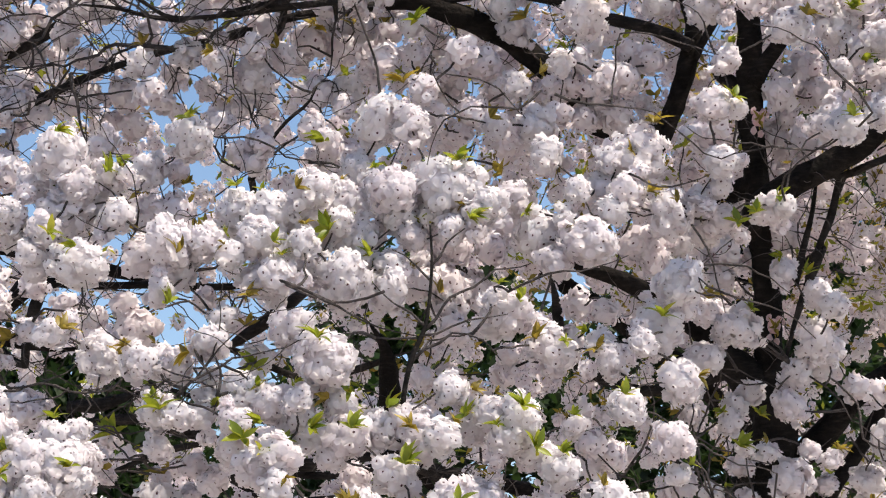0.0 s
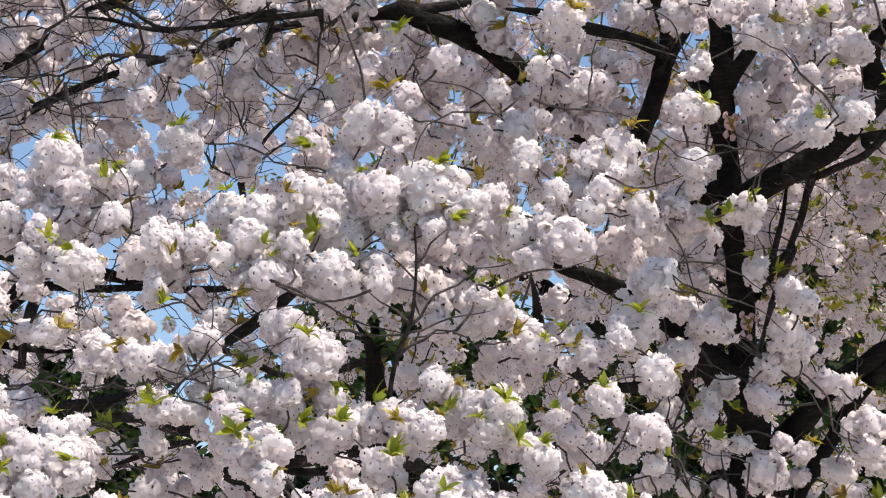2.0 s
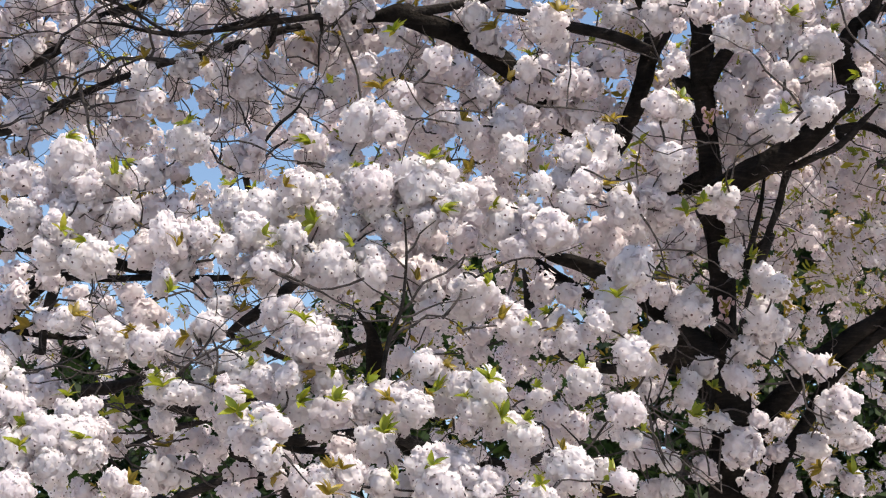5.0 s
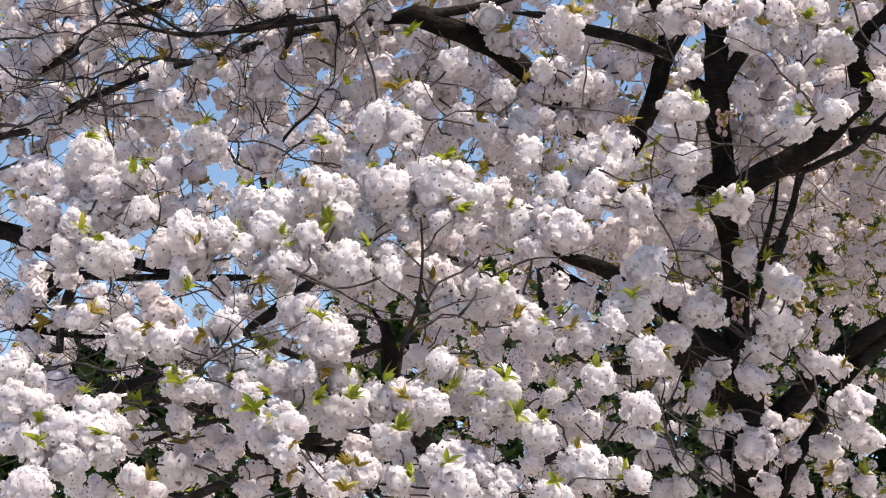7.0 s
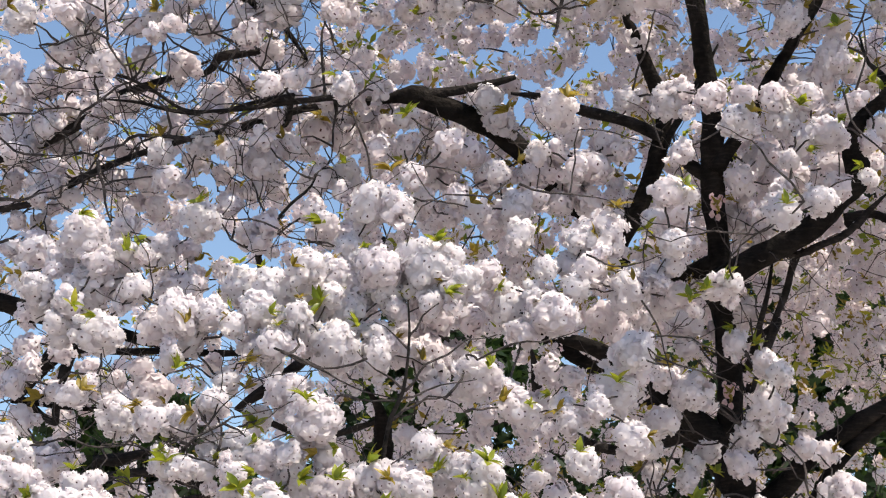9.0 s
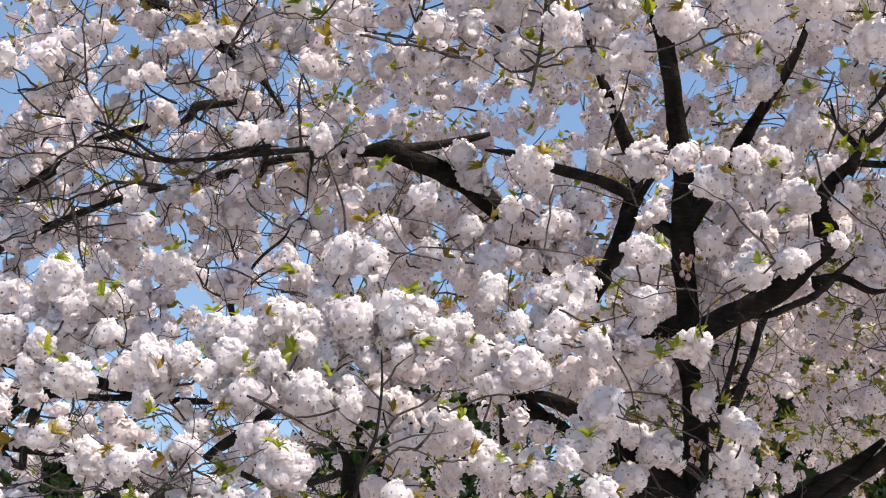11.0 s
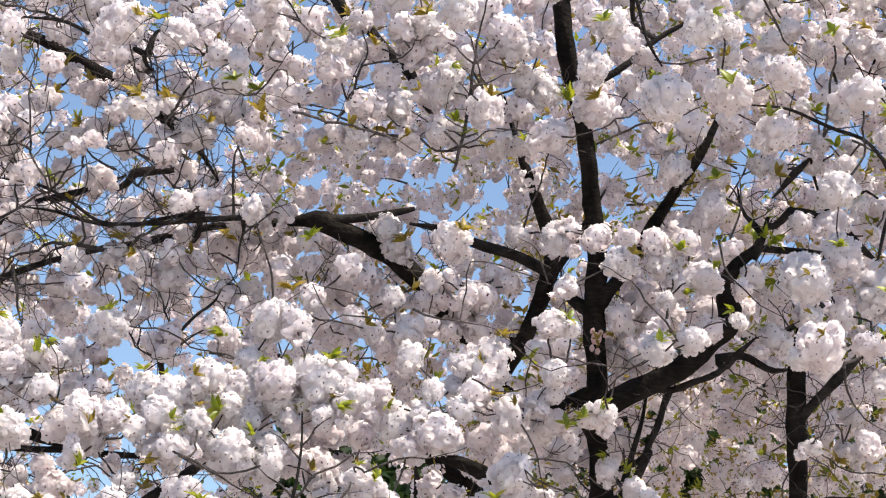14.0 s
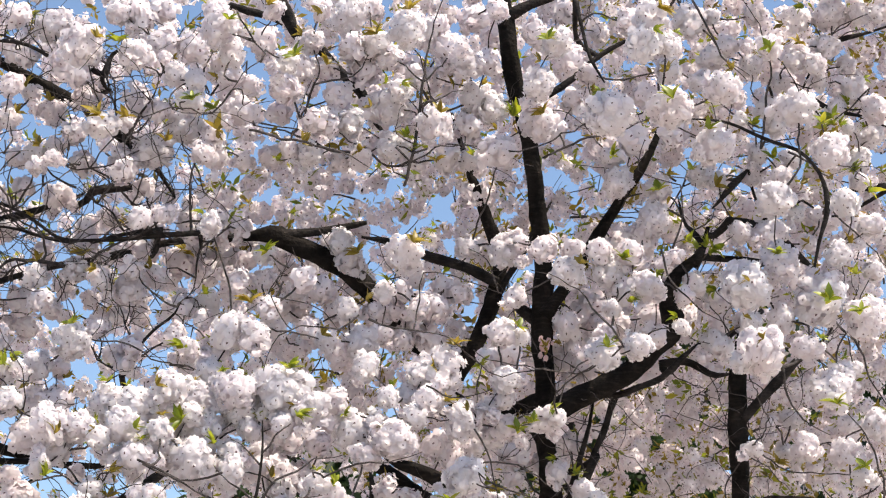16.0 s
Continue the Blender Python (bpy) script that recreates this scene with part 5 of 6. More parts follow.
inner_blossoms(tree_a, [(0.289, 5.61, 3.298, 0.08), (0.397, 5.544, 3.378, 0.086), (0.428, 5.844, 3.379, 0.073), (0.459, 5.618, 3.402, 0.103), (0.423, 5.656, 3.431, 0.071), (0.158, 5.846, 3.442, 0.104), (0.257, 5.854, 3.444, 0.069), (0.532, 5.618, 3.451, 0.067), (0.346, 5.644, 3.457, 0.084), (0.493, 5.703, 3.496, 0.095), (0.395, 5.881, 3.587, 0.088), (0.228, 6.003, 3.777, 0.072), (0.536, 5.536, 3.981, 0.097), (0.231, 5.518, 4.003, 0.089), (0.349, 5.486, 4.122, 0.096), (0.198, 5.5, 4.128, 0.107), (0.396, 5.525, 4.142, 0.073), (0.583, 5.428, 4.15, 0.089), (0.275, 5.464, 4.165, 0.107), (0.158, 5.448, 4.18, 0.096), (0.47, 5.471, 4.201, 0.107), (0.413, 5.453, 4.267, 0.097), (0.599, 5.359, 4.298, 0.072), (0.541, 5.486, 4.33, 0.108)])
inner_blossoms(tree_a, [(0.207, 5.488, 4.342, 0.09), (0.915, 5.898, 2.299, 0.083), (1.025, 6.012, 2.328, 0.081), (0.776, 5.862, 2.344, 0.083), (0.605, 5.876, 2.395, 0.099), (0.999, 5.936, 2.4, 0.068), (0.773, 5.924, 2.449, 0.084), (1.04, 5.747, 2.627, 0.079), (0.746, 5.941, 2.951, 0.082), (0.83, 5.936, 3, 0.082), (0.738, 5.923, 3.015, 0.104), (0.906, 5.881, 3.051, 0.089), (0.909, 5.456, 3.234, 0.068), (0.659, 5.61, 3.254, 0.099), (0.958, 5.83, 3.294, 0.086), (0.928, 5.952, 3.309, 0.074), (0.887, 5.896, 3.331, 0.087), (0.915, 5.848, 3.368, 0.073), (0.888, 5.768, 3.412, 0.086), (0.998, 5.834, 3.432, 0.095), (1.021, 5.502, 3.442, 0.098), (0.937, 5.852, 3.473, 0.087), (0.97, 5.845, 3.505, 0.104), (0.766, 5.435, 3.552, 0.085)])
inner_blossoms(tree_a, [(0.942, 5.464, 3.558, 0.082), (1.036, 5.47, 3.559, 0.092), (0.862, 5.457, 3.562, 0.078), (0.691, 5.512, 3.593, 0.076), (1.029, 5.754, 3.685, 0.078), (0.797, 5.481, 3.956, 0.089), (0.866, 5.533, 4.082, 0.09), (0.834, 5.376, 4.163, 0.106), (0.731, 5.486, 4.287, 0.091), (1.009, 5.356, 4.291, 0.079), (0.974, 5.701, 4.401, 0.083), (0.861, 5.711, 4.481, 0.095), (1.111, 5.792, 2.619, 0.073), (1.113, 5.492, 3.308, 0.081), (1.198, 5.456, 3.426, 0.068), (1.071, 5.865, 3.459, 0.087), (1.185, 5.843, 3.486, 0.087), (1.146, 5.476, 3.531, 0.075), (1.168, 5.427, 3.546, 0.065), (1.102, 5.591, 3.656, 0.107), (1.171, 5.469, 3.965, 0.107), (1.057, 5.535, 3.965, 0.108), (1.096, 5.546, 4.121, 0.091)])
inner_blossoms(tree_a, [(0.329, 5.7, 3.409, 0.088), (0.397, 5.7, 3.385, 0.092), (0.36, 5.7, 3.322, 0.085), (0.444, 5.7, 3.318, 0.09), (0.475, 5.7, 3.419, 0.08), (0.276, 5.7, 3.397, 0.07), (0.504, 5.7, 3.275, 0.078)])

# young leaves at the clusters: (x, y, z)
leaves(tree_a, [(-0.963, 4.96, 2.305), (-0.819, 4.977, 2.324), (-0.866, 5.039, 2.436), (-0.745, 5.141, 2.594), (-0.863, 5.075, 2.639), (-0.843, 5.095, 2.83), (-0.914, 5.153, 2.871), (-0.939, 5.305, 3.04), (-0.797, 5.204, 3.032), (-1.135, 5.463, 3.032), (-0.906, 5.175, 3.121), (-1.154, 5.898, 3.269), (-0.759, 5.521, 3.444), (-1.108, 5.856, 3.592), (-0.822, 5.77, 3.665), (-1.184, 5.401, 3.783), (-0.785, 5.501, 3.811), (-0.861, 5.491, 3.908), (-0.763, 5.497, 3.955), (-0.844, 5.537, 4.018), (-1.007, 5.471, 4.033), (-0.704, 4.94, 2.213), (-0.417, 4.955, 2.412), (-0.458, 5.001, 2.388), (-0.312, 5.068, 2.416), (-0.639, 5.03, 2.454), (-0.536, 5.128, 2.474), (-0.583, 5.093, 2.591), (-0.458, 5.345, 2.601), (-0.47, 5.207, 2.67), (-0.646, 5.172, 2.715), (-0.461, 5.179, 2.733)])
leaves(tree_a, [(-0.751, 5.243, 2.909), (-0.622, 5.129, 2.825), (-0.406, 5.147, 2.854), (-0.502, 5.287, 3.021), (-0.355, 5.164, 2.983), (-0.617, 5.311, 3.194), (-0.635, 5.598, 3.494), (-0.344, 5.927, 3.633), (-0.402, 5.455, 3.829), (-0.587, 5.247, 3.816), (-0.313, 5.158, 3.85), (-0.6, 5.102, 4.002), (-0.552, 5.24, 4.056), (-0.643, 5.385, 4.226), (-0.237, 4.894, 2.175), (-0.086, 4.961, 2.214), (-0.205, 4.932, 2.238), (0.004, 4.94, 2.243), (-0.108, 5.012, 2.332), (-0.225, 5.016, 2.411), (-0.098, 5.036, 2.418), (-0.144, 5.088, 2.466), (0.142, 4.969, 2.453), (0.027, 5.066, 2.447), (-0.275, 5.09, 2.489), (-0.299, 4.995, 2.605), (0.147, 5.12, 2.715), (-0.024, 5.396, 2.788), (-0.191, 5.232, 2.84), (-0.099, 5.487, 2.855), (-0.281, 5.215, 2.899), (0.04, 5.176, 2.916)])
leaves(tree_a, [(-0.068, 5.27, 2.929), (0.014, 5.218, 3.066), (0.12, 5.275, 3.047), (-0.318, 5.291, 3.024), (-0.303, 5.461, 3.18), (-0.11, 5.318, 3.286), (0.103, 5.452, 3.238), (-0.25, 5.613, 3.396), (-0.075, 5.536, 3.519), (-0.24, 5.904, 3.634), (0.016, 5.425, 3.833), (-0.059, 5.514, 3.808), (-0.264, 5.512, 3.968), (-0.02, 5.176, 4.013), (-0.219, 5.079, 4.074), (-0.015, 5.404, 4.11), (-0.005, 5.412, 4.185), (0.312, 4.974, 2.282), (0.461, 5.381, 2.267), (0.17, 5.016, 2.369), (0.366, 4.994, 2.481), (0.538, 5.079, 2.535), (0.187, 5.142, 2.63), (0.469, 5.139, 2.682), (0.613, 5.522, 2.823), (0.267, 5.248, 2.903), (0.519, 5.193, 2.959), (0.459, 5.236, 2.996), (0.484, 5.291, 3.18), (0.233, 5.553, 3.386), (0.294, 5.511, 3.437), (0.365, 5.374, 3.516)])
leaves(tree_a, [(0.21, 5.662, 3.572), (0.588, 5.204, 3.826), (0.19, 5.439, 3.822), (0.364, 5.454, 3.847), (0.418, 5.169, 3.856), (0.428, 5.484, 3.825), (0.545, 5.51, 3.861), (0.328, 5.452, 3.886), (0.219, 5.453, 3.979), (0.309, 5.369, 4.025), (0.465, 5.484, 4.109), (0.31, 5.076, 4.141), (0.229, 5.352, 4.183), (0.776, 5.577, 2.453), (0.707, 5.554, 2.442), (0.771, 5.635, 2.532), (0.617, 5.398, 2.776), (0.866, 5.441, 2.845), (0.675, 5.285, 2.936), (0.719, 5.294, 2.964), (0.882, 4.949, 3.096), (0.93, 5.238, 3.181), (0.661, 5.206, 3.219), (1.015, 5.406, 3.378), (0.83, 5.152, 3.403), (1.006, 5.444, 3.521), (1.039, 4.79, 3.782), (0.98, 5.45, 3.861), (0.729, 5.199, 3.888), (0.965, 4.686, 3.937), (0.705, 5.124, 4.019), (0.983, 4.695, 4.011)])
leaves(tree_a, [(0.667, 5.515, 4.004), (0.724, 5.101, 4.083), (0.825, 5.439, 4.14), (1.198, 5.906, 2.325), (1.097, 5.838, 2.333), (1.155, 4.851, 3.72), (1.131, 5.501, 3.776), (1.195, 4.73, 3.852), (1.133, 5.34, 4.113), (-0.795, 5.373, 2.365), (-0.769, 5.272, 2.433), (-1.035, 5.418, 2.682), (-1.136, 5.873, 3.597), (-1.091, 5.751, 3.709), (-0.886, 5.742, 3.719), (-0.384, 5.243, 2.262), (-0.661, 5.372, 2.356), (-0.647, 5.516, 3.087), (-0.582, 5.517, 3.429), (-0.43, 5.616, 3.47), (-0.517, 5.387, 3.874), (0.131, 5.538, 3.876), (-0.081, 5.468, 3.882), (-0.243, 5.404, 3.856), (0.056, 5.442, 3.908), (-0.245, 5.393, 4.085), (0.078, 5.439, 4.107), (0.055, 5.316, 4.222), (-0.11, 5.336, 4.249), (0.586, 5.538, 3.193), (1.116, 5.741, 2.605)])

# ball-shaped blossom clusters: (x, y, z, diameter)
blossoms(tree_b, [(1.457, 5.704, 3.026, 0.078), (1.264, 4.96, 3.086, 0.096), (1.309, 4.948, 3.114, 0.16), (1.45, 4.966, 3.138, 0.103), (1.39, 5.04, 3.24, 0.101), (1.281, 4.982, 3.313, 0.156), (1.347, 5.665, 3.339, 0.107), (1.385, 5, 3.4, 0.128), (1.439, 5.63, 3.411, 0.107), (1.332, 5.67, 3.506, 0.08), (1.261, 5.589, 3.514, 0.089), (1.362, 4.924, 3.56, 0.141), (1.389, 5.507, 3.662, 0.089), (1.484, 5.53, 3.675, 0.124), (1.423, 4.906, 3.833, 0.136), (1.34, 5.596, 3.861, 0.091), (1.445, 5.574, 3.879, 0.091), (1.287, 5.603, 3.88, 0.091), (1.451, 5.515, 3.933, 0.08), (1.316, 4.788, 3.969, 0.092), (1.381, 5.439, 4.014, 0.072), (1.477, 5.458, 4.066, 0.107), (1.253, 5.419, 4.132, 0.09), (1.432, 5.487, 4.222, 0.091)])
blossoms(tree_b, [(1.296, 5.45, 4.226, 0.108), (1.344, 5.417, 4.253, 0.108), (1.297, 5.442, 4.364, 0.073), (1.434, 5.44, 4.382, 0.109), (1.821, 5.736, 2.961, 0.096), (1.516, 4.987, 3.03, 0.128), (1.763, 5.777, 3.04, 0.107), (1.642, 5.727, 3.041, 0.106), (1.552, 5.025, 3.078, 0.097), (1.668, 6.118, 3.114, 0.084), (1.851, 5.692, 3.115, 0.106), (1.585, 6.005, 3.179, 0.083), (1.691, 6.121, 3.232, 0.095), (1.629, 5.015, 3.25, 0.141), (1.792, 5.703, 3.298, 0.073), (1.514, 5.035, 3.3, 0.177), (1.541, 4.971, 3.416, 0.118), (1.644, 4.974, 3.509, 0.102), (1.579, 4.968, 3.571, 0.102), (1.845, 5.635, 3.599, 0.091), (1.607, 5.521, 3.645, 0.072), (1.512, 4.886, 3.7, 0.125), (1.577, 5.533, 3.747, 0.079), (1.657, 5.562, 3.753, 0.09)])
blossoms(tree_b, [(1.516, 5.458, 3.839, 0.089), (1.772, 5.501, 3.851, 0.08), (1.558, 5.508, 3.918, 0.09), (1.779, 5.516, 3.934, 0.091), (1.717, 5.416, 4, 0.069), (1.824, 5.535, 4.022, 0.091), (1.503, 5.497, 4.025, 0.104), (1.804, 5.395, 4.06, 0.107), (1.699, 5.471, 4.085, 0.08), (1.763, 5.494, 4.157, 0.109), (1.649, 5.479, 4.173, 0.08), (1.53, 5.516, 4.181, 0.081), (1.603, 5.367, 4.19, 0.09), (1.554, 5.388, 4.215, 0.107), (1.745, 5.486, 4.241, 0.098), (1.658, 5.429, 4.28, 0.091), (1.811, 5.343, 4.368, 0.09), (1.575, 5.452, 4.384, 0.116), (1.767, 5.412, 4.392, 0.091), (1.683, 5.438, 4.394, 0.127)])

# young leaves at the clusters: (x, y, z)
leaves(tree_b, [(1.297, 4.862, 3.116), (1.27, 4.898, 3.292), (1.359, 4.926, 3.386), (1.405, 5.561, 3.403), (1.329, 5.611, 3.492), (1.235, 5.541, 3.622), (1.32, 5.545, 3.816), (1.248, 5.547, 3.87), (1.306, 4.739, 3.932), (1.413, 5.425, 3.985), (1.803, 5.669, 2.966), (1.521, 4.954, 2.968), (1.635, 6.107, 3.067), (1.542, 5.977, 3.202), (1.594, 4.937, 3.236), (1.505, 4.944, 3.266), (1.631, 4.943, 3.595), (1.785, 5.62, 3.575), (1.594, 5.471, 3.618), (1.481, 4.853, 3.758), (1.566, 5.446, 3.804), (1.739, 5.45, 3.853), (1.49, 5.491, 3.901), (1.667, 5.398, 3.99), (1.636, 5.427, 4.183), (1.575, 5.38, 4.374)])

# a bright tuft on the bent limb
leaves(tree_a, [(1.27, 5.5, 3.598), (1.295, 5.49, 3.586), (1.248, 5.505, 3.59), (1.278, 5.48, 3.57)])

leaves(tree_b, [(1.635, 5.3, 3.97), (1.658, 5.3, 3.944), (1.614, 5.3, 3.931), (1.595, 5.3, 3.898), (1.646, 5.3, 3.91)])
small_leaves(tree_a, 0.5)
small_leaves(tree_b, 0.5)

# clusters on short spurs along the limbs that reach out to the left
spur_rng = random.Random(61)
spurs = [q for q in LIMB_POINTS[tree_a.name] if q[0] < -0.12 and q[2] > 3.15 and q[1] > 5.3 and q[3] > 0.007]
inner_blossoms(tree_a, [(q[0] + spur_rng.uniform(-0.03, 0.03), q[1] - spur_rng.uniform(0.05, 0.12), q[2] + spur_rng.uniform(-0.05, 0.04), spur_rng.uniform(0.055, 0.09))
                        for q in spur_rng.sample(spurs, 34)])

# Twigs that carry the clusters
twig_rng = random.Random(31)
for tree in (tree_a, tree_b):
    heap = Heap()
    limbs, done = np.array(LIMB_POINTS[tree.name]), []
    for place, d, ob in CLUSTERS[tree.name]:
        near = np.linalg.norm(limbs[:, :3] - place, axis=1) + 0.25 * np.maximum(0, limbs[:, 3] - 0.01) + 0.8 * np.maximum(0, 0.1 - (place[2] - limbs[:, 2]))
        foot = limbs[np.argsort(near)[twig_rng.randint(0, 14)]]
        if np.linalg.norm(foot[:3] - place) > 0.2 and done:
            close = min(done, key=lambda q: abs(np.linalg.norm(q - place) - 0.13))
            foot = np.array([*close, 0.003])
        done.append(place)
        span = place - foot[:3]
        bend = np.array([twig_rng.uniform(-0.2, 0.2), twig_rng.uniform(-0.1, 0.15), twig_rng.uniform(-0.12, 0.25)]) * np.linalg.norm(span)
        r = twig_rng.uniform(0.0018, 0.0030)
        path = smooth_path([(*foot[:3], r * 1.5), (*(foot[:3] + 0.35 * span + bend), r * 1.1), (*(foot[:3] + 0.72 * span + 0.5 * bend), r), (*place, r * 0.7)], 0.025)
        v, f = tube(gnarled(path, 0.012), 5, 0, twig_rng)
        heap.add(v, f, [0] * len(f))
    stout = limbs[(limbs[:, 3] > 0.005) & (limbs[:, 2] > 2.2) & (limbs[:, 1] > 5.3)]
    left = limbs[(limbs[:, 0] < -0.3) & (limbs[:, 2] > 2.5)]
    for k in range(580 if tree is tree_a else 60):
        some = left if k >= 260 and len(left) else stout
        foot = some[twig_rng.randrange(len(some))]
        way = (twig_rng.gauss(0, 1), twig_rng.gauss(0, 0.45), twig_rng.gauss(0.1, 0.8))
        rows = wild_twig(foot, way, twig_rng.uniform(0.12, 0.36), twig_rng.uniform(0.0011, 0.0023), twig_rng)
        v, f = tube(gnarled(smooth_path(rows, 0.02), 0.008), 4, 0, twig_rng)
        heap.add(v, f, [0] * len(f))
        for at in twig_rng.sample(rows[2:7], twig_rng.randint(1, 3)):
            side = (twig_rng.gauss(0, 1), twig_rng.gauss(0, 0.5), twig_rng.gauss(0.2, 0.8))
            v, f = tube(smooth_path(wild_twig(at, side, twig_rng.uniform(0.04, 0.13), at[3] * 0.65, twig_rng), 0.05), 3, 0, twig_rng)
            heap.add(v, f, [0] * len(f))
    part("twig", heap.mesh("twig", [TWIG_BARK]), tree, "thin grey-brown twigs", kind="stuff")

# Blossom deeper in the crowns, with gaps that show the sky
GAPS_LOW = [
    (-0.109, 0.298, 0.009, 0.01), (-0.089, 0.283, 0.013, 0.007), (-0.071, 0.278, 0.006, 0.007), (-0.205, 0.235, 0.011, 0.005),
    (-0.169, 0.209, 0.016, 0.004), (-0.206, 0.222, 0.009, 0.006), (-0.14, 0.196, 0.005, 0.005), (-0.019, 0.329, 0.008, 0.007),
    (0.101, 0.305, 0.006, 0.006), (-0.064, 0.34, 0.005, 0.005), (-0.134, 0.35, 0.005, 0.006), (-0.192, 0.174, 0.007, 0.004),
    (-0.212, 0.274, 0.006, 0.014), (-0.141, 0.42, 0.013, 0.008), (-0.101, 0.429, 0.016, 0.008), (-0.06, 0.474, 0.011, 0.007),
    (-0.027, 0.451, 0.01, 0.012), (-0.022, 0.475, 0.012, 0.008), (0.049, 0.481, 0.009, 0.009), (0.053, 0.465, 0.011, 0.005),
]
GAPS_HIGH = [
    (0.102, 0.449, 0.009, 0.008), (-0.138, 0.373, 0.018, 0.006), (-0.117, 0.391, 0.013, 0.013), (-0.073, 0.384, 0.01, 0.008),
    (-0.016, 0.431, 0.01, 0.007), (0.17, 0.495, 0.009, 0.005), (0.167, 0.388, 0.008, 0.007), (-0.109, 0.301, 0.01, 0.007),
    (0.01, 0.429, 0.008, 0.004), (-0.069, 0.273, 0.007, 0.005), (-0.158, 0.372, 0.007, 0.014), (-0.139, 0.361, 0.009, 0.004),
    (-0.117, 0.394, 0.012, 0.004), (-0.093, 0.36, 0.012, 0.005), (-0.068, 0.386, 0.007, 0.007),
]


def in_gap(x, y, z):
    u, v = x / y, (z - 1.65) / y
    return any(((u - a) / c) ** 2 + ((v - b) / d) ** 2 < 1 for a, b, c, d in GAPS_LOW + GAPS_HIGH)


fill_rng = random.Random(41)


def deep_blossoms(heap, count, xs, ys, slopes, sizes, openness, leafy, shapes):
    made = 0
    while made < count:
        v = fill_rng.uniform(*slopes)
        y = fill_rng.uniform(*ys) / (0.97 + 0.24 * v)
        x = fill_rng.uniform(*xs) * y
        z = 1.65 + v * y
        made += 1
        # the crown is looser towards its upper left
        loose = openness * max(0.0, min(1.0, 0.35 - 2.2 * x / y + 1.2 * (v - 0.2)))
        if v < 0.22 and fill_rng.random() < (0.62 if x > 0.06 * y and v < 0.19 else 0.38 if v < 0.19 else 0.15):
            continue
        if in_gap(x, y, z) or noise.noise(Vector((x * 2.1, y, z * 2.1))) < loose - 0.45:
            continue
        d = fill_rng.uniform(*sizes) * (0.78 if x > 0.1 * y and v < 0.22 else 1.0)
        heap.add_ball(fill_rng.choice(shapes), any_spin(fill_rng), d, (x, y, z))
        if fill_rng.random() < leafy:
            v_, f, i = fill_rng.choice(FAR_TUFTS)
            p = np.array((x, y, z)) + np.array([fill_rng.uniform(-0.5, 0.5), -0.35, fill_rng.uniform(0.0, 0.55)]) * d
            heap.add(turned(v_, any_spin(fill_rng), fill_rng.uniform(0.035, 0.055), p), f, [2 if fill_rng.random() < 0.5 else 3] * len(f))


# small clusters that sit against the larger ones
for tree, share in ((tree_a, 0.3), (tree_b, 0.3)):
    heap = INNER.setdefault(tree.name, Heap())
    for place, d, ob in CLUSTERS[tree.name]:
        if fill_rng.random() < share and not (place[0] > 0.55 and place[2] < 2.85):
            way = Vector((fill_rng.gauss(0, 1), fill_rng.gauss(0.5, 0.6), fill_rng.gauss(0, 1))).normalized()
            heap.add_ball(fill_rng.choice(PLAIN_BALLS), any_spin(fill_rng), d * fill_rng.uniform(0.42, 0.6), place + np.array(way) * d * 0.55)

# unseen top added to the slender tree, to shade the old tree's right side
heap = INNER.setdefault(tree_b.name, Heap())
for _ in range(24):
    heap.add_ball(fill_rng.choice(PLAIN_BALLS), any_spin(fill_rng), fill_rng.uniform(0.1, 0.14), (fill_rng.uniform(1.35, 1.9), fill_rng.uniform(4.75, 5.4), fill_rng.uniform(4.4, 4.75)))

CROWN = [PETAL_SHADED, EYE, LEAF, BRONZE]
heap = INNER[tree_a.name]
deep_blossoms(heap, 2700, (-0.26, 0.36), (6.12, 7.1), (0.09, 0.54), (0.05, 0.085), 0.35, 0.65, PLAIN_BALLS[:4] + SMALL_BALLS)
deep_blossoms(heap, 900, (-0.04, 0.38), (6.2, 7.2), (0.26, 0.56), (0.06, 0.095), 0.0, 0.5, PLAIN_BALLS[:4] + SMALL_BALLS)
# unseen clusters over the crown, added to shade the blossom further back
deep_blossoms(heap, 160, (-0.32, 0.42), (6.6, 8.2), (0.60, 0.86), (0.13, 0.19), 0.0, 0.0, SMALL_BALLS)
# unseen clusters up and out on its right, added to shade what lies behind
deep_blossoms(heap, 230, (0.35, 0.62), (5.9, 7.4), (0.42, 0.62), (0.13, 0.19), 0.0, 0.0, SMALL_BALLS)
deep_blossoms(heap, 90, (0.16, 0.28), (6.5, 8.2), (0.53, 0.65), (0.13, 0.19), 0.0, 0.0, SMALL_BALLS)
# the crown goes on to both sides and above
for _ in range(300):
    way = Vector([fill_rng.gauss(0, 1) for _ in range(3)]).normalized() * fill_rng.uniform(0.75, 1.0)
    x, y, z = 0.5 + 3.1 * way.x, 7.0 + 1.5 * way.y, 4.1 + 2.3 * way.z
    if y > 5.4 and not (-0.27 < x / y < 0.38 and (z - 1.65) / y < 0.78):
        heap.add_ball(fill_rng.choice(SMALL_BALLS), any_spin(fill_rng), fill_rng.uniform(0.10, 0.15), (x, y, z))
part("inner_blossom", heap.mesh("inner_blossom", CROWN), tree_a, "pale pink and white blossom deep in the crown, tinted for shade, with an unseen shading top", kind="stuff")
part("inner_blossom", INNER[tree_b.name].mesh("inner_blossom", CROWN), tree_b, "small white clusters among the larger ones, with an added shading top", kind="stuff")

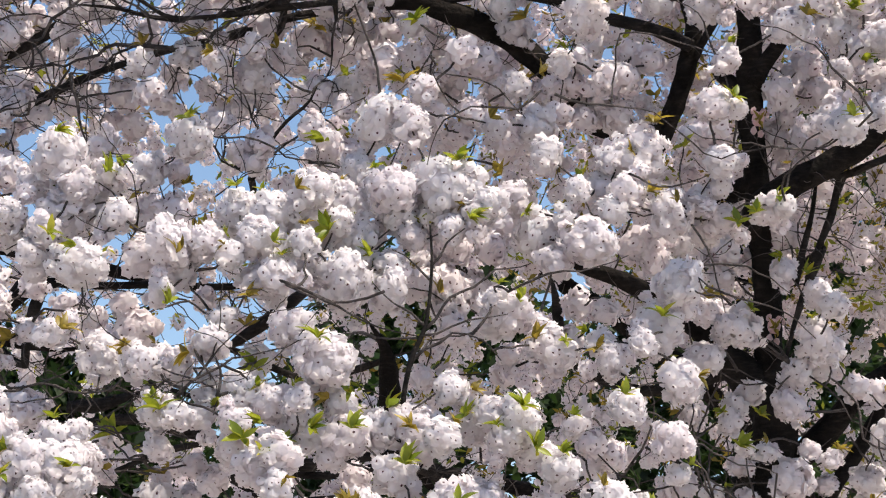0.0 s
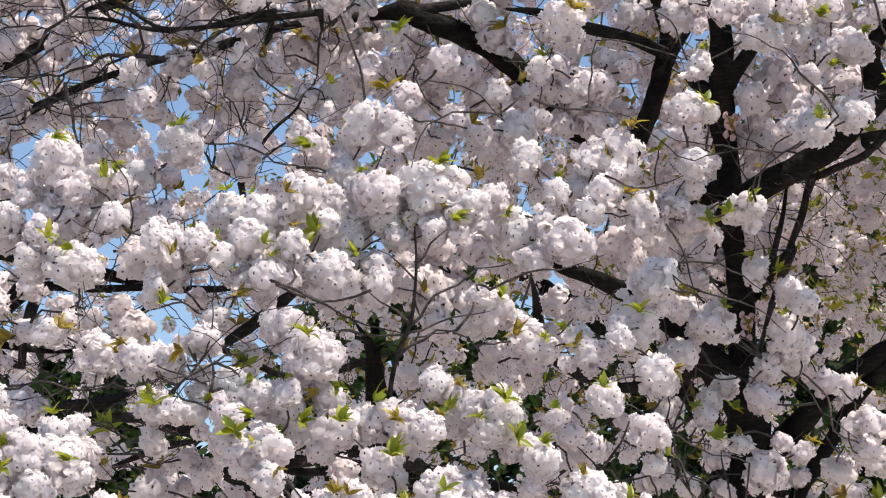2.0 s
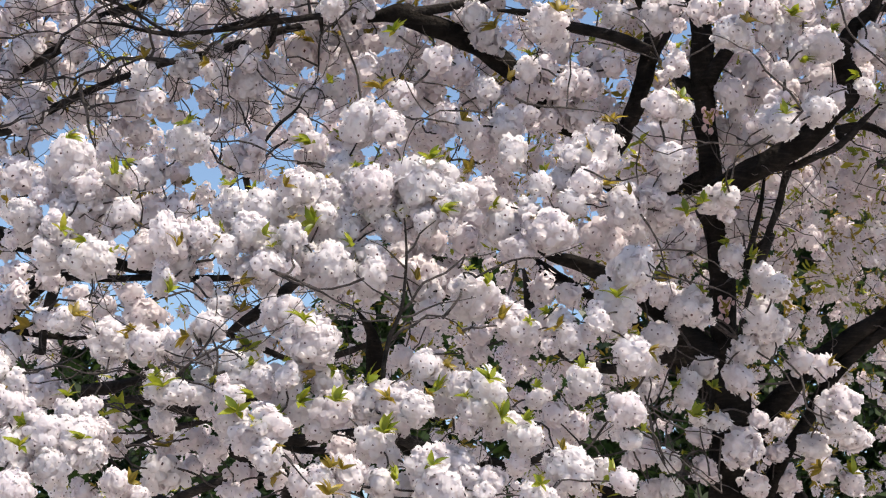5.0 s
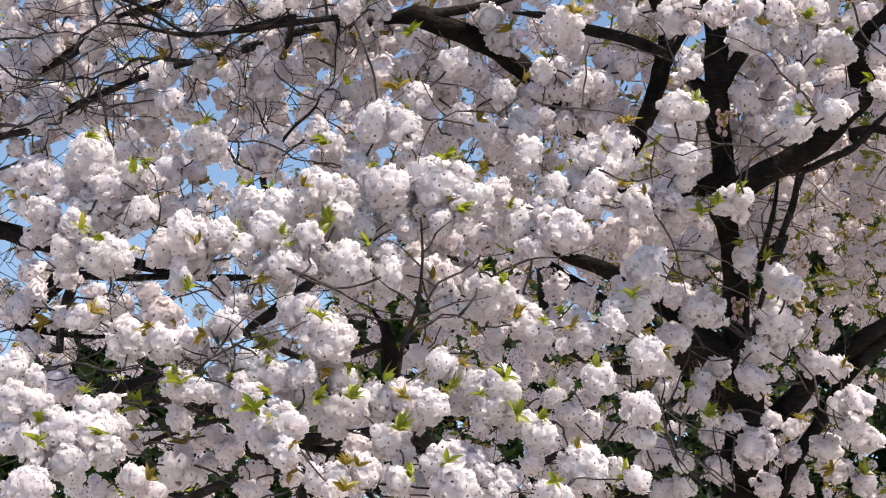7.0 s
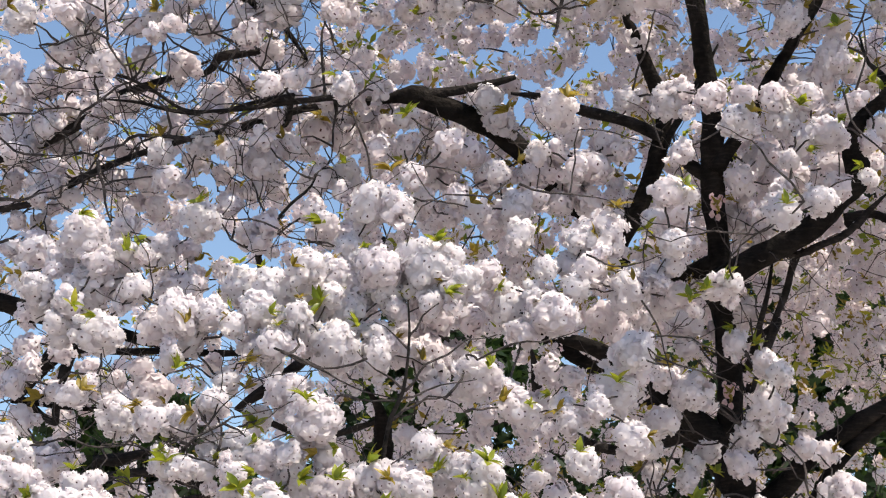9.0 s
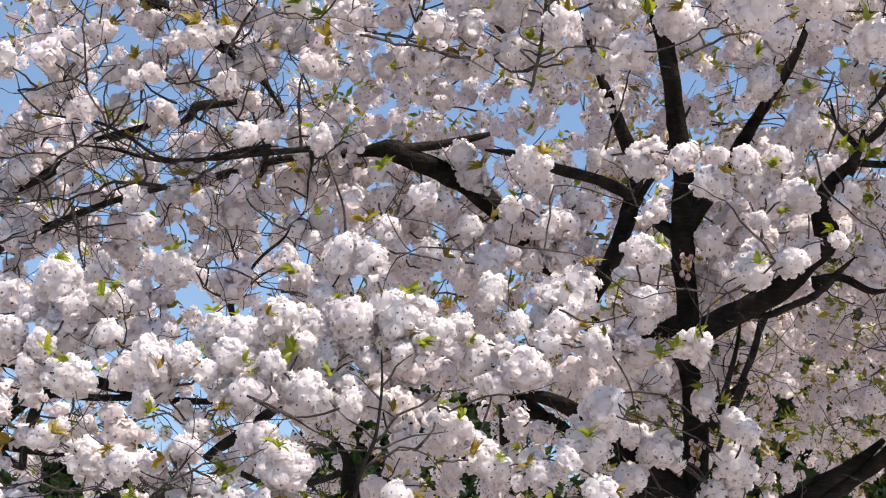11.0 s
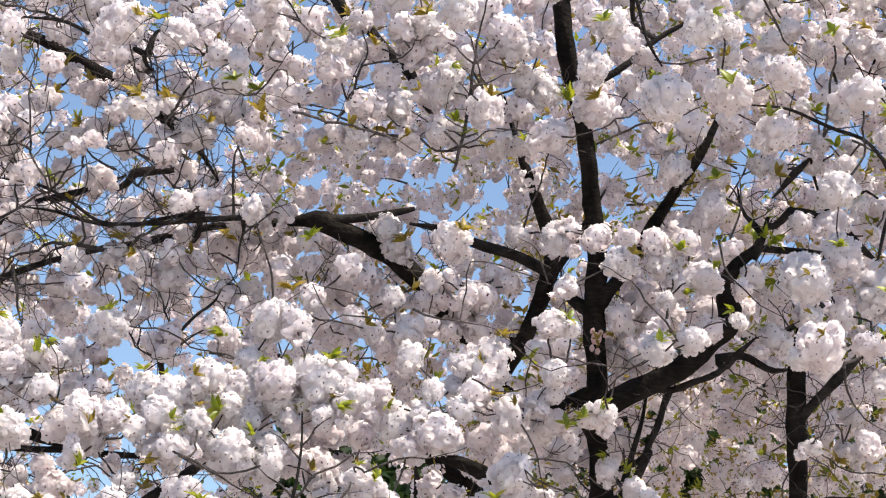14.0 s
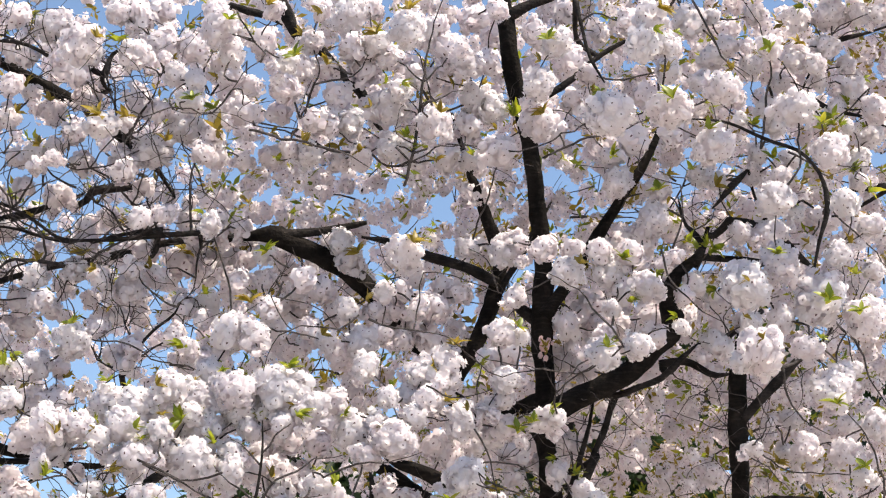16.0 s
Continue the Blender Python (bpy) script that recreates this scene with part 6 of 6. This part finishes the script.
# A third cherry tree further back
tree_c = tagged(new("cherry_tree"), "cherry tree further back in the park, its pale pink blossom tinted for shade", "tree", "cherry trees")
tree_c.location = (1.2, 9.0, -0.02)
trunk(tree_c, [(1.2, 9.0, -0.02, 0.19), (1.2, 9.0, 0.3, 0.14), (1.25, 9.0, 1.3, 0.11), (1.3, 9.0, 2.2, 0.08), (1.35, 9.0, 3.2, 0.05), (1.3, 8.9, 4.6, 0.02)])
bough(tree_c, [(1.75, 8.5, 2.1, 0.06), (1.2, 8.3, 2.9, 0.045), (0.4, 8.2, 3.5, 0.03), (-0.4, 8.3, 4.0, 0.012)])
bough(tree_c, [(1.75, 8.5, 2.3, 0.06), (2.3, 8.3, 3.0, 0.045), (2.8, 8.2, 3.8, 0.03), (3.1, 8.1, 4.7, 0.012)])
bough(tree_c, [(1.78, 8.5, 2.0, 0.05), (1.0, 8.7, 2.5, 0.035), (-0.3, 8.9, 2.9, 0.02), (-1.2, 9.0, 3.2, 0.01)])
heap = Heap()
deep_blossoms(heap, 2900, (-0.24, 0.38), (7.4, 9.8), (0.08, 0.5), (0.06, 0.095), 0.45, 0.7, SMALL_BALLS)
# unseen clusters closing its crown above, added to shade its lower blossom
deep_blossoms(heap, 450, (0.08, 0.62), (7.6, 9.8), (0.57, 0.78), (0.14, 0.2), 0.0, 0.0, SMALL_BALLS)
# its lower right side is dense down to the ground
deep_blossoms(heap, 260, (0.1, 0.36), (7.0, 8.4), (0.2, 0.29), (0.05, 0.075), 0.0, 0.7, SMALL_BALLS)
deep_blossoms(heap, 1300, (0.04, 0.38), (7.2, 8.6), (0.08, 0.29), (0.055, 0.085), 0.2, 0.7, SMALL_BALLS)
twigs_c = Heap()
for _ in range(340):
    foot = (fill_rng.uniform(-1.2, 2.9), fill_rng.uniform(6.7, 8.5), fill_rng.uniform(2.3, 5.0), 0)
    way = (fill_rng.gauss(0, 1), 0.1, fill_rng.gauss(0.3, 0.8))
    v, f = tube(smooth_path(wild_twig(foot, way, fill_rng.uniform(0.25, 0.7), fill_rng.uniform(0.002, 0.004), fill_rng), 0.08), 4, 0, fill_rng)
    twigs_c.add(v, f, [0] * len(f))
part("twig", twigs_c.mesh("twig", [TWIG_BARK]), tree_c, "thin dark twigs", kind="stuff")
part("crown", heap.mesh("crown", [PETAL_FAR_SHADED, EYE, LEAF, BRONZE]), tree_c, "dense pale pink blossom tinted for shade, with a few young leaves", kind="stuff")


# Dark evergreens behind the trees
def evergreen(x, y, height, spread, seed):
    rng = random.Random(seed)
    tree = tagged(new("evergreen_tree"), "dark green bushy evergreen tree behind the cherries", "tree", "evergreens")
    tree.location = (x, y, -0.02)
    v, f = tube(smooth_path([(x, y, -0.02, 0.12), (x + 0.05, y, height * 0.4, 0.09), (x, y, height * 0.95, 0.02)], 0.12), 9, 0.15, rng)
    part("trunk", mesh("trunk", v, f, [SHADED_BARK]), tree)
    heap = Heap()
    for _ in range(2800):
        t = rng.random() ** 0.8
        a, r = rng.uniform(0, 6.283), spread * (0.25 + 0.75 * math.sin(math.pi * min(1, 0.22 + 0.78 * t))) * math.sqrt(rng.uniform(0.3, 1))
        p = (x + r * math.cos(a), y + r * math.sin(a), 0.35 + (height - 0.35) * t + rng.uniform(-0.15, 0.15))
        vv, ff, i = rng.choice(NEEDLES)
        heap.add(turned(vv, any_spin(rng), rng.uniform(0.09, 0.16), p), ff, i)
    part("crown", heap.mesh("crown", [DARK_LEAF]), tree, kind="stuff")


evergreen(-1.9, 12.4, 3.9, 1.5, 1)
evergreen(0.1, 12.0, 4.3, 1.6, 2)
# these right-hand three are added as a dark backing for shaded gaps
evergreen(2.1, 12.8, 5.0, 1.8, 3)
evergreen(4.3, 12.6, 5.2, 1.9, 4)
evergreen(3.2, 14.6, 6.2, 2.2, 5)


# Unopened buds on a short spur of the old trunk
def buds(tree, x, y, z):
    rng = random.Random(51)
    heap = Heap()
    for dx, dz, size in ((0.0, 0.0, 0.016), (-0.012, 0.022, 0.007), (0.012, 0.018, 0.007), (-0.012, -0.030, 0.008), (0.004, -0.040, 0.008), (0.024, 0.010, 0.005)):
        bm = bmesh.new()
        bmesh.ops.create_icosphere(bm, subdivisions=2, radius=size)
        for q in bm.verts:
            q.co.z *= 1.25
        heap.add([(q.co.x + x + dx, q.co.y + y + rng.uniform(-0.01, 0.01), q.co.z + z + dz) for q in bm.verts], [tuple(q.index for q in f.verts) for f in bm.faces], [0] * len(bm.faces))
        bm.free()
        v, f = tube(np.array([(x, y + 0.03, z + 0.005, 0.0018), (x + dx * 0.5, y + 0.01, z + dz * 0.4 + 0.006, 0.0014), (x + dx, y, z + dz, 0.0012)]), 5, 0, rng)
        heap.add(v, f, [1] * len(f))
    v, f, i = TUFTS[4]
    heap.add(turned(v, Euler((1.2, 0, 0.4)), 0.03, (x, y - 0.012, z - 0.008)), f, [1] * len(f))
    part("bud_spur", heap.mesh("bud_spur", [BUD, BRONZE]), tree, "pinkish buds with bronze scales on a spur")


buds(tree_a, 0.788, 5.571, 3.282)
buds(tree_a, 0.816, 5.620, 2.759)
